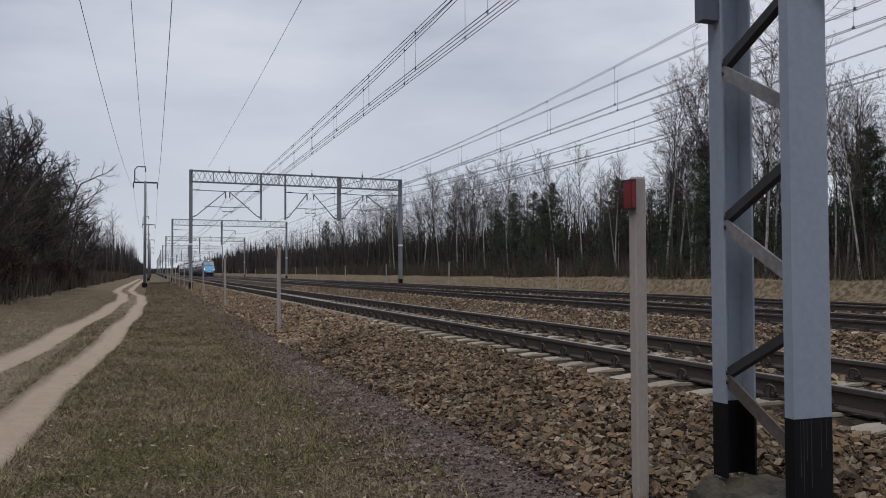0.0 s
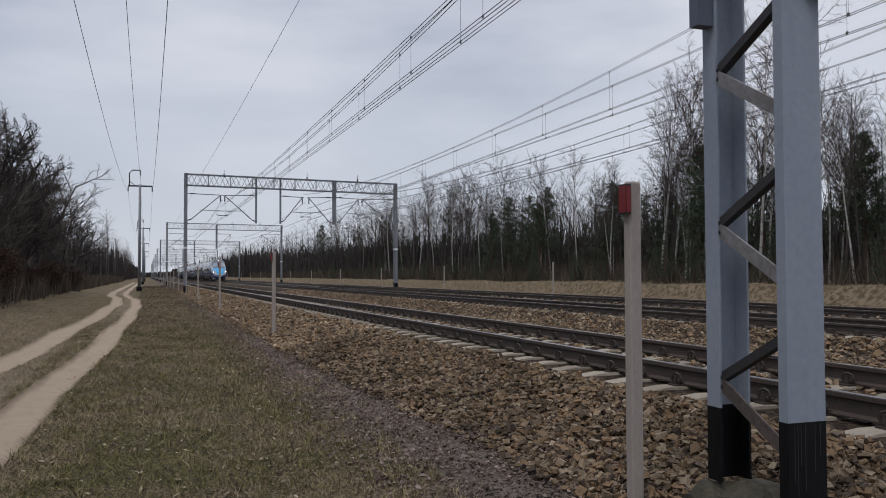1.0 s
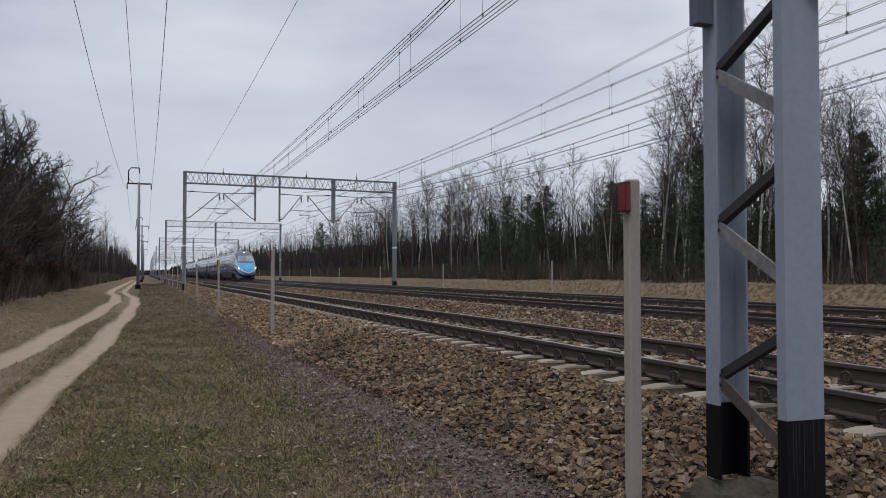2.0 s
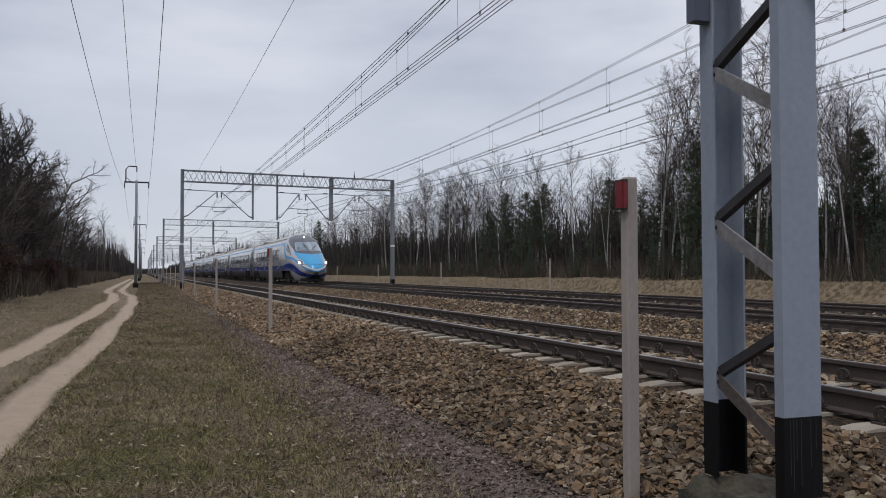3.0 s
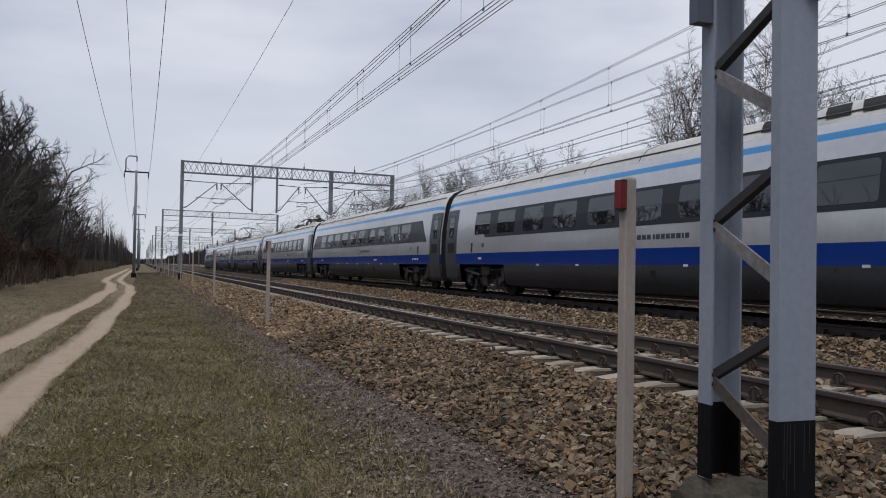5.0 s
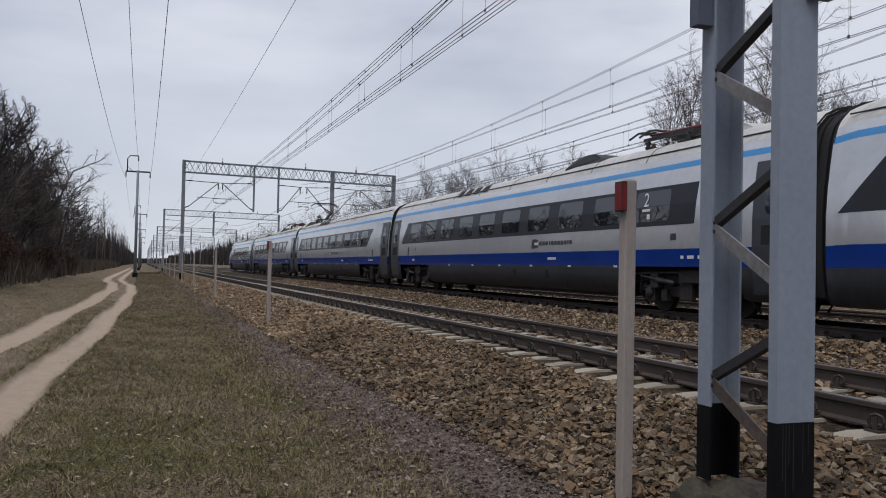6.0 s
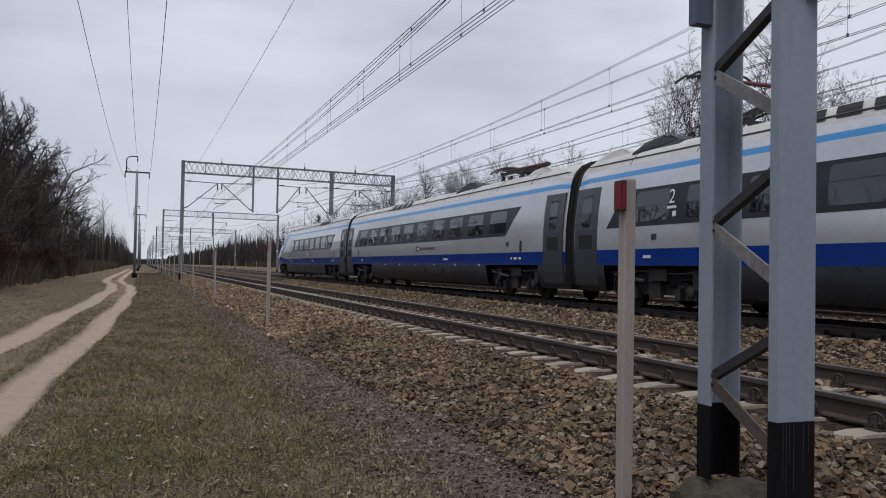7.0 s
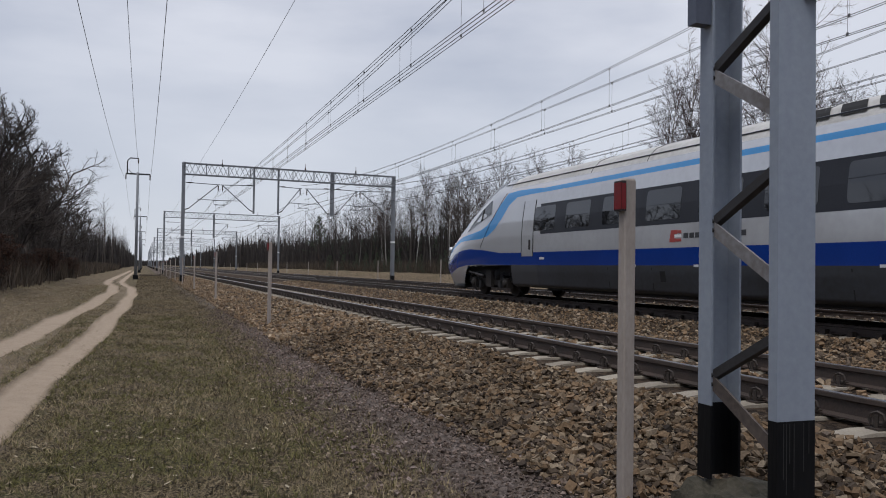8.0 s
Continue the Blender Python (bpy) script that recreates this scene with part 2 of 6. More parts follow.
# ---- mesh building
class MB:
    """Gathers faces of one mesh; slots of materials by index."""

    def __init__(self):
        self.v, self.f, self.m, self.s = [], [], [], []

    def add(self, verts, faces, slot=0, smooth=False):
        o = len(self.v)
        self.v += [tuple(p) for p in verts]
        for f in faces:
            self.f.append(tuple(o + i for i in f))
            self.m.append(slot)
            self.s.append(smooth)
        return self

    def box(self, x0, x1, y0, y1, z0, z1, slot=0, m=None):
        v = [Vector((x, y, z)) for z in (z0, z1) for y in (y0, y1) for x in (x0, x1)]
        if m is not None:
            v = [m @ p for p in v]
        return self.add(v, [(0, 2, 3, 1), (4, 5, 7, 6), (0, 1, 5, 4), (2, 6, 7, 3), (0, 4, 6, 2), (1, 3, 7, 5)], slot)

    def beam(self, a, b, w, h, slot=0, up=(0, 0, 1)):
        """A bar of rectangular section from a to b."""
        a, b = Vector(a), Vector(b)
        d = (b - a).normalized()
        s = d.cross(Vector(up))
        if s.length < 1e-4:
            s = d.cross(Vector((1, 0, 0)))
        s.normalize()
        u = s.cross(d)
        v = [p + s * (i * w / 2) + u * (j * h / 2) for p in (a, b) for i, j in ((-1, -1), (1, -1), (1, 1), (-1, 1))]
        return self.add(v, [(3, 2, 1, 0), (4, 5, 6, 7), (0, 1, 5, 4), (1, 2, 6, 5), (2, 3, 7, 6), (3, 0, 4, 7)], slot)

    def tube(self, pts, radii, n=6, slot=0, smooth=True, cap=True):
        pts = [Vector(p) for p in pts]
        if not hasattr(radii, "__len__"):
            radii = [radii] * len(pts)
        v, f = [], []
        for i, p in enumerate(pts):
            d = (pts[min(i + 1, len(pts) - 1)] - pts[max(i - 1, 0)]).normalized()
            s = d.cross(Vector((0.31, 0.17, 0.94)))
            if s.length < 1e-3:
                s = d.cross(Vector((1, 0, 0)))
            s.normalize()
            u = d.cross(s)
            for k in range(n):
                a = 2 * math.pi * k / n
                v.append(p + (s * math.cos(a) + u * math.sin(a)) * radii[i])
        for i in range(len(pts) - 1):
            for k in range(n):
                j = (k + 1) % n
                f.append((i * n + k, i * n + j, (i + 1) * n + j, (i + 1) * n + k))
        if cap:
            f.append(tuple(range(n - 1, -1, -1)))
            f.append(tuple((len(pts) - 1) * n + k for k in range(n)))
        return self.add(v, f, slot, smooth)

    def prism(self, outline, a, b, slot=0):
        """An outline of (u, v) run along y from a to b: u is x, v is z."""
        n = len(outline)
        v = [(x, y, z) for y in (a, b) for x, z in outline]
        f = [(k, (k + 1) % n, n + (k + 1) % n, n + k) for k in range(n)] + [tuple(range(n - 1, -1, -1)), tuple(range(n, 2 * n))]
        return self.add(v, f, slot)

    def mesh(self, name, mats):
        me = bpy.data.meshes.new(name)
        me.from_pydata(self.v, [], self.f)
        for x in (mats if isinstance(mats, (list, tuple)) else [mats]):
            me.materials.append(x)
        me.polygons.foreach_set("material_index", self.m)
        me.polygons.foreach_set("use_smooth", self.s)
        me.update()
        return me


def part(name, mb, mats, parent=None, label="", m=None):
    ob = new(name, mb if isinstance(mb, bpy.types.Mesh) else mb.mesh(name, mats))
    if parent is not None:
        ob.parent = parent
    if m is not None:
        ob.matrix_basis = m
    if label:
        tagged(ob, label)
    return ob


def thing(name, label, category, group="", m=None, kind=""):
    ob = new(name)
    ob.empty_display_size = 0.2
    if m is not None:
        ob.matrix_basis = m
    return tagged(ob, label, category, group, kind)


T1, T2, T3 = 0.7525, 7.45, 12.1  # track axes
GANTRY_Y = 64.5


def ramp(x, table):
    for (a, p), (b, q) in zip(table, table[1:]):
        if x <= b:
            return p if x <= a else p + (q - p) * (x - a) / (b - a)
    return table[-1][1]


PROFILE = [(-60, 0.1), (-14, -0.15), (-10.5, -0.42), (-8.6, -0.62), (-3.4, -0.65), (-2.5, -0.52), (-1.15, -0.26), (-0.95, -0.21),
           (2.5, -0.21), (3.4, -0.36), (4.9, -0.36), (5.7, -0.21), (13.9, -0.21), (14.8, -0.3), (18.7, -0.32), (19.0, -0.1), (19.25, 0.36), (19.5, 0.43), (20.2, 0.37), (23, 0.44), (60, 0.7)]


def ground_z(x, y):
    # the far bank has a broken, uneven edge
    z = ramp(x + 0.3 * noise.noise(Vector((x * 0.5, y * 0.45, 6.0))) + 0.12 * noise.noise(Vector((x, y * 1.7, 2.0))) if x > 18 else x, PROFILE)
    if x < -2.4 or x > 14.5:
        k = 0.05 if -9 < x < 18 else 0.16
        z += k * noise.noise(Vector((x * 0.35, y * 0.22, 0.3))) + 0.025 * noise.noise(Vector((x * 1.7, y * 1.3, 4.0)))
        z += 0.018 * noise.noise(Vector((x * 4.3, y * 3.7, 8.0)))
    return z


# ---- ground: one sheet to the horizon, with the sandy lane, verge and gravel
def rut_right(y):
    return -6.45 + 1.25 * (1 - math.exp(-max(0.0, y - 2) / 22)) - 1.5 / (1 + math.exp(-(y - 60) / 5)) + 0.05 * math.sin(y * 0.5)


def rut_left(y):
    return -7.95 + 1.75 * (1 - math.exp(-max(0.0, y - 2) / 24)) - 1.6 / (1 + math.exp(-(y - 62) / 5)) + 0.06 * math.sin(y * 0.43 + 1)


def bump01(d, w, soft):
    return max(0.0, min(1.0, (w + soft - d) / soft))


def build_ground():
    xs = [-900, -420, -200, -110, -70, -45, -30, -22, -17]
    xs += list(np.arange(-14, -9, 0.4)) + list(np.arange(-9, -2.4, 0.09)) + list(np.arange(-2.4, -0.8, 0.16))
    xs += [-0.8, 0.5, 2.4, 3, 3.4, 4.2, 4.9, 5.4, 5.8, 7.5, 9.2, 10.5, 12, 13.9] + list(np.arange(14.3, 23, 0.35))
    xs += [24, 26, 30, 36, 45, 60, 85, 130, 220, 420, 900]
    ys, y, step = [-400, -150, -60, -25], -12.0, 0.5
    while y < 2600:
        ys.append(y)
        y += 0.45 if y < -3 else (0.11 if y < 12 else 0.11 + (y - 12) * 0.028)
    nx, ny = len(xs), len(ys)
    v, road, gravel, ballast, sand = [], [], [], [], []
    for yy in ys:
        for x in xs:
            z = ground_z(x, yy)
            nz = noise.noise(Vector((x * 0.8, yy * 0.5, 7.7)))
            nf = noise.noise(Vector((x * 2.6, yy * 2.0, 1.7)))
            r = 0.0
            if -11 < x < -3 and yy < 220:
                w = 0.17 + 0.05 * nz
                a = bump01(abs(x - rut_right(yy)), w + 0.04 + 0.03 * nf, 0.1)
                b = bump01(abs(x - rut_left(yy)), w + 0.1 + 0.03 * nf, 0.12)
                r = max(a, b, (0.22 + 0.2 * nf) * bump01(abs(x - 0.5 * (rut_left(yy) + rut_right(yy))), 0.45, 0.4))
                z -= 0.05 * max(a, b)
            e = -3.1 + 0.22 * nz + 0.1 * nf - 0.25 * math.exp(-max(0.0, yy + 1) / 6)
            g = max(0.0, min(1.0, (x - e) / 0.35)) if x < 0 else 0.0
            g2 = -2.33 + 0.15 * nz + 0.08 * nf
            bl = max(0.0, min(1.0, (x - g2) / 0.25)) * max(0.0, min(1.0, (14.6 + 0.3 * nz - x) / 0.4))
            s = 0.75 * max(0.0, min(1.0, (-7.4 + 0.4 * nz - x) / 0.5)) * max(0.0, min(1.0, (x + 11.5) / 1.5)) + (0.3 * max(0.0, min(1.0, (yy - 9 - 4 * nz) / 9)) * max(0.0, min(1.0, (-3.0 - x) / 0.3)) if x > -6.5 else 0) + (0.8 + 0.25 * nf) * max(0.0, min(1.0, (x - 15.2) / 0.8)) * max(0.0, min(1.0, (20.9 + nz - x) / 0.8))
            v.append((x, yy, z)), road.append(r), gravel.append(g), ballast.append(bl), sand.append(s)
    f = [(j * nx + i, j * nx + i + 1, (j + 1) * nx + i + 1, (j + 1) * nx + i) for j in range(ny - 1) for i in range(nx - 1)]
    me = bpy.data.meshes.new("ground")
    me.from_pydata(v, [], f)
    for key, data in (("road", road), ("gravel", gravel), ("ballast", ballast), ("sand", sand)):
        me.attributes.new(key, "FLOAT", "POINT").data.foreach_set("value", data)
    me.polygons.foreach_set("use_smooth", [True] * len(f))
    m = bpy.data.materials.new("verge_soil")
    m.use_nodes = True
    n, l = m.node_tree.nodes, m.node_tree.links
    p = n["Principled BSDF"]
    p.inputs["Roughness"].default_value, p.inputs["Specular IOR Level"].default_value = 0.97, 0.15
    co = n.new("ShaderNodeTexCoord").outputs["Object"]

    def tex(scale, detail=5, rough=0.6):
        t = n.new("ShaderNodeTexNoise")
        t.inputs["Scale"].default_value, t.inputs["Detail"].default_value, t.inputs["Roughness"].default_value = scale, detail, rough
        l.new(co, t.inputs["Vector"])
        return t.outputs["Fac"]

    def rng(src, lo, hi):
        t = n.new("ShaderNodeMapRange")
        t.inputs["From Min"].default_value, t.inputs["From Max"].default_value = lo, hi
        l.new(src, t.inputs["Value"])
        return t.outputs[0]

    def mix(fac, a, b):
        t = n.new("ShaderNodeMix")
        t.data_type = "RGBA"
        l.new(fac, t.inputs["Factor"])
        for key, c in (("A", a), ("B", b)):
            if isinstance(c, tuple):
                t.inputs[key].default_value = (*c, 1)
            else:
                l.new(c, t.inputs[key])
        return t.outputs["Result"]

    def attr(key):
        t = n.new("ShaderNodeAttribute")
        t.attribute_name = key
        return t.outputs["Fac"]

    fine, mid, big, grit = tex(38, 4), tex(5, 5), tex(0.55, 4), tex(90, 3)
    dry = mix(rng(fine, 0.42, 0.6), (0.028, 0.022, 0.015), (0.25, 0.195, 0.125))
    green = mix(rng(fine, 0.42, 0.6), (0.022, 0.022, 0.01), (0.165, 0.15, 0.06))
    turf = mix(rng(mid, 0.42, 0.6), mix(rng(big, 0.42, 0.58), dry, green), dry)
    vor = n.new("ShaderNodeTexVoronoi")
    vor.inputs["Scale"].default_value = 42
    l.new(co, vor.inputs["Vector"])
    stone = mix(rng(vor.outputs["Color"], 0.1, 0.9), (0.05, 0.04, 0.036), (0.25, 0.205, 0.185))
    grey = mix(rng(mid, 0.35, 0.7), stone, (0.105, 0.082, 0.066))
    col = mix(attr("gravel"), turf, grey)
    vor2 = n.new("ShaderNodeTexVoronoi")
    vor2.inputs["Scale"].default_value = 22
    l.new(co, vor2.inputs["Vector"])
    # brown taken down to near black: shade between the stones put into the colour
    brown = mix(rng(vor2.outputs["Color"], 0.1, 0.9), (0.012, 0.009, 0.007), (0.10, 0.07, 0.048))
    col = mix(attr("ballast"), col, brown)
    lane = mix(rng(mid, 0.3, 0.7), (0.44, 0.345, 0.26), (0.33, 0.255, 0.19))
    lane = mix(rng(grit, 0.35, 0.75), lane, (0.48, 0.39, 0.305))
    col = mix(attr("sand"), col, mix(rng(mid, 0.42, 0.6), (0.25, 0.19, 0.13), (0.085, 0.068, 0.042)))
    col = mix(attr("road"), col, lane)
    l.new(col, p.inputs["Base Color"])
    bp = n.new("ShaderNodeBump")
    bp.inputs["Strength"].default_value, bp.inputs["Distance"].default_value = 0.9, 0.04
    hm = n.new("ShaderNodeMath")
    l.new(fine, hm.inputs[0]), l.new(mid, hm.inputs[1])
    l.new(hm.outputs[0], bp.inputs["Height"])
    l.new(bp.outputs[0], p.inputs["Normal"])
    me.materials.append(m)
    tagged(new("ground", me), "dry grass verge with sandy lane and gravel beside the tracks", "ground", kind="structure")


build_ground()

# ---- tracks
RAIL = [(-0.075, -0.172), (0.075, -0.172), (0.075, -0.160), (0.012, -0.145), (0.009, -0.05), (0.036, -0.038), (0.036, -0.006), (0.030, 0.0),
        (-0.030, 0.0), (-0.036, -0.006), (-0.036, -0.038), (-0.009, -0.05), (-0.012, -0.145), (-0.075, -0.160)]


def sleeper_mesh():
    b = MB()
    # tapered concrete sleeper, dipped in the middle
    ring = lambda x, top: [(x, -0.14, -0.36), (x, 0.14, -0.36), (x, 0.105, top), (x, -0.105, top)]
    st = [(-1.3, -0.215), (-1.02, -0.185), (-0.5, -0.188), (-0.3, -0.225), (0.3, -0.225), (0.5, -0.188), (1.02, -0.185), (1.3, -0.215)]
    v = [p for x, t in st for p in ring(x, t)]
    f = [(3, 2, 1, 0), tuple(4 * 7 + i for i in range(4))]
    for i in range(7):
        f += [(4 * i + k, 4 * i + (k + 1) % 4, 4 * i + 4 + (k + 1) % 4, 4 * i + 4 + k) for k in range(4)]
    return b.add(v, f).mesh("sleeper", M_SLEEPER)


def clip_mesh():
    b = MB()
    for s in (-1,):
        b.box(s * 0.115 - 0.05, s * 0.115 + 0.05, -0.06, 0.06, -0.186, -0.172)
        ring = [(s * (0.115 + 0.012 * math.cos(a)), 0.055 * math.cos(a), -0.118 + 0.052 * math.sin(a)) for a in [k * math.pi / 4 for k in range(9)]]
        b.tube(ring, 0.013, 4, smooth=False, cap=False)
        b.tube([(s * 0.125, 0, -0.185), (s * 0.125, 0, -0.085)], 0.018, 5, smooth=False)
        b.box(s * 0.06 - 0.03, s * 0.06 + 0.03, -0.035, 0.035, -0.165, -0.145)
    return b.mesh("clip", M_CLIP)


SLEEPER, CLIP = sleeper_mesh(), clip_mesh()


def track(axis, label, near):
    tr = thing("railway_track", label, "track", "parallel railway tracks", pose(axis, 0, 0))
    for s in (-1, 1):
        b = MB()
        b.prism([(s * 0.7525 + x, z) for x, z in RAIL], -60, 1500)
        b.m[7] = 1
        part("rail", b, [M_RAIL, M_RAILTOP], tr)
    rest = MB()
    k0 = -20
    for k in range(k0, 700):
        y = 0.6 * k
        if near and -6 <= k < 75:
            part("sleeper", SLEEPER, None, tr, m=pose(0, y, 0))
            for s in (-1, 1):
                part("rail_clip", CLIP, None, tr, m=pose(s * 0.7525, y, 0))
                if k < 60:
                    part("rail_clip", CLIP, None, tr, m=pose(s * 0.7525, y, 0, 0, 0, 180))
        elif not near and -2 <= k < 60:
            part("sleeper", SLEEPER, None, tr, m=pose(0, y, 0))
        else:
            rest.box(-1.3, 1.3, y - 0.11, y + 0.11, -0.36, -0.2)
        if (not near and k < 130) or (near and (k < -6 or 75 <= k < 160)):
            for x in (-0.88, 0.62):
                rest.box(x - 0.05, x + 0.05, y - 0.06, y + 0.06, -0.22, -0.09, 1)
    tagged(part("sleeper_bed", rest, [M_SLEEPER, M_CLIP], tr), kind="stuff")


track(T1, "near railway track with rusty rails on concrete sleepers", True)
track(T2, "middle railway track with steel rails carrying the train", False)
track(T3, "far railway track with dark rails on ballast", False)


# ---- ballast stones
def stones(count, x_of, y0, y1, near, size, name, label, seed, z_of, material=M_STONE_LIGHTER):
    rs = np.random.RandomState(seed)
    # broken, angular lumps: blocks with every corner knocked about
    ico = np.array([(x, y, z) for z in (-1, 1) for y in (-1, 1) for x in (-1, 1)]) * 0.68
    tri = np.array([(0, 2, 3), (0, 3, 1), (4, 5, 7), (4, 7, 6), (0, 1, 5), (0, 5, 4), (2, 6, 7), (2, 7, 3), (0, 4, 6), (0, 6, 2), (1, 3, 7), (1, 7, 5)])
    u = rs.rand(count)
    y = y0 + (y1 - y0) * u ** near
    x = np.array([x_of(a, b) for a, b in zip(rs.rand(count), y)])
    s = size * (0.55 + 1.1 * rs.rand(count) ** 2.4)
    ax = np.stack([0.75 + 0.75 * rs.rand(count), 0.6 + 0.5 * rs.rand(count), 0.4 + 0.4 * rs.rand(count)], 1)[:, None]
    v = (ico[None] + 0.55 * (rs.rand(count, 8, 3) - 0.5)) * (0.72 + 0.45 * rs.rand(count, 8, 1)) * ax
    # tilted a little, then turned about the upright
    for (i, j), ang in (((0, 2), 0.45 * rs.randn(count)), ((1, 2), 0.45 * rs.randn(count)), ((0, 1), rs.rand(count) * 6.283)):
        c, d = np.cos(ang)[:, None], np.sin(ang)[:, None]
        a, b = v[:, :, i].copy(), v[:, :, j].copy()
        v[:, :, i], v[:, :, j] = a * c - b * d, a * d + b * c
    z = np.array([z_of(a, b) for a, b in zip(x, y)])
    v = v * s[:, None, None] + np.stack([x, y, z + s * (2.1 * rs.rand(count) - 0.45)], 1)[:, None]
    f = (tri[None] + 8 * np.arange(count)[:, None, None]).reshape(-1, 3)
    me = bpy.data.meshes.new(name)
    nf = len(f)
    me.vertices.add(count * 8), me.loops.add(nf * 3), me.polygons.add(nf)
    me.vertices.foreach_set("co", v.reshape(-1))
    me.loops.foreach_set("vertex_index", f.reshape(-1).astype(np.int32))
    me.polygons.foreach_set("loop_start", np.arange(0, nf * 3, 3, dtype=np.int32))
    me.polygons.foreach_set("use_smooth", np.zeros(nf, dtype=bool))
    me.update(calc_edges=True)
    me.materials.append(material)
    return tagged(new(name, me), label, "ballast", kind="stuff")


slope_top = lambda x, y: ground_z(x, y) + 0.035 * noise.noise(Vector((x * 2.2, y * 1.6, 9.0)))
edge = lambda y: -2.4 + 0.1 * noise.noise(Vector((3.0, y * 1.1, 0.0))) - 0.12 * min(1.0, max(0.0, (y - 2) / 6))
stones(38000, lambda a, y: edge(y) + (-0.65 - edge(y)) * a ** 0.9, -2.6, 12, 1.3, 0.0245, "ballast_slope", "angular brown ballast stones on the track shoulder", 3, slope_top, M_STONE)
# chips sunk a little, dark in colour to deepen the shaded gaps
stones(15000, lambda a, y: edge(y) - 0.05 + (-0.6 - edge(y)) * a ** 0.9, -2.6, 12, 1.3, 0.022, "ballast_fines", "dirty stone chips coloured darker for the shade between the ballast", 34, lambda x, y: slope_top(x, y) - 0.014, M_GAPCHIPS)
stones(34000, lambda a, y: -2.55 + 1.9 * a ** 0.85, 11.5, 80, 1.9, 0.034, "ballast_shoulder", "brown ballast stones along the track shoulder", 33, slope_top)
stones(9000, lambda a, y: -2.45 + 1.8 * a, -12, -2.5, 0.8, 0.032, "rear_ballast", "brown ballast stones along the shoulder behind", 35, slope_top)
stones(7000, lambda a, y: 0.05 + 1.4 * a, -1, 26, 1.6, 0.028, "ballast_between_rails", "brown ballast stones between the rails", 4, lambda x, y: -0.235)
stones(26000, lambda a, y: 1.95 + 4.3 * a, 1, 60, 1.7, 0.033, "ballast_between_tracks", "brown ballast stones between two tracks", 5, ground_z)
stones(7000, lambda a, y: 6.85 + 4.6 * a, 4, 50, 1.5, 0.036, "ballast_far_tracks", "brown ballast stones round the far tracks", 7, lambda x, y: -0.225)
stones(30000, lambda a, y: -3.5 + 1.45 * a ** 0.75, -2, 24, 1.8, 0.013, "scattered_gravel", "small grey stones scattered on the verge", 6, ground_z, M_GRAVEL)


# ---- overhead line: gantries, wires, mast
def lattice(b, a, c, h, w, n, bar=0.05, diag=0.035):
    """A box girder from a to c along x: four chords with zigzag lacing."""
    (x0, y, z), (x1, _, z1) = a, c
    at = lambda k, dy, dz: (x0 + (x1 - x0) * k, y + dy, z + (z1 - z) * k + dz)
    for dy in (-w / 2, w / 2):
        for dz in (0, h):
            b.beam(at(0, dy, dz), at(1, dy, dz), bar * 1.6, bar * 1.6)
        for i in range(n):
            lift = (i % 2 == 0) != (dy > 0)
            b.beam(at(i / n, dy, h if lift else 0), at((i + 1) / n, dy, 0 if lift else h), diag, diag)
        for i in range(0, n + 1, 4):
            b.beam(at(i / n, dy, 0), at(i / n, dy, h), diag, diag)
    for i in range(0, n + 1, 2):
        b.beam(at(i / n, -w / 2, 0), at(i / n, w / 2, 0), diag, diag)
        b.beam(at(i / n, -w / 2, h), at(i / n, w / 2, h), diag, diag)


def cantilever(g, x, tip, y, zlow=5.3, zarm=7.35):
    """Bracket arm from an upright at x to the wire at tip: stay tube, slanting tube, steady arm, insulators."""
    b = MB()
    s = 1 if tip > x else -1
    b.tube([(x, y, zarm + 0.1), (tip + s * 0.15, y, zarm + 0.02)], 0.035, 5)
    b.tube([(x, y, zlow), (x + 0.3 * s, y, zlow + 0.12), (tip, y, zarm)], 0.045, 5)
    b.tube([(x + s * 0.9, y, zlow + 0.85), (tip + s * 0.7, y, zlow + 0.8)], 0.03, 5)
    b.tube([(tip + s * 0.7, y, zlow + 0.8), (tip + s * 0.65, y, zlow + 0.5), (tip - s * 0.2, y, zlow + 0.42)], 0.022, 4)
    ob = part("bracket_arm", b, M_GALVFAR, g, "galvanised bracket arm carrying the wire")
    ribs = [0.035 if k % 2 else 0.06 for k in range(9)]
    for a, c in (((tip, y, zarm - 0.06), (tip, y, zarm - 0.5)), ((x + s * 0.2, y, zarm + 0.1), (x + s * 0.55, y, zarm + 0.1)), ((x + s * 0.1, y, zlow + 0.04), (x + s * 0.3, y, zlow + 0.12))):
        i = MB()
        i.tube([Vector(a).lerp(Vector(c), k / 8) for k in range(9)], ribs, 6)
        part("insulator", i, M_INSUL, ob, "brown ceramic insulator")


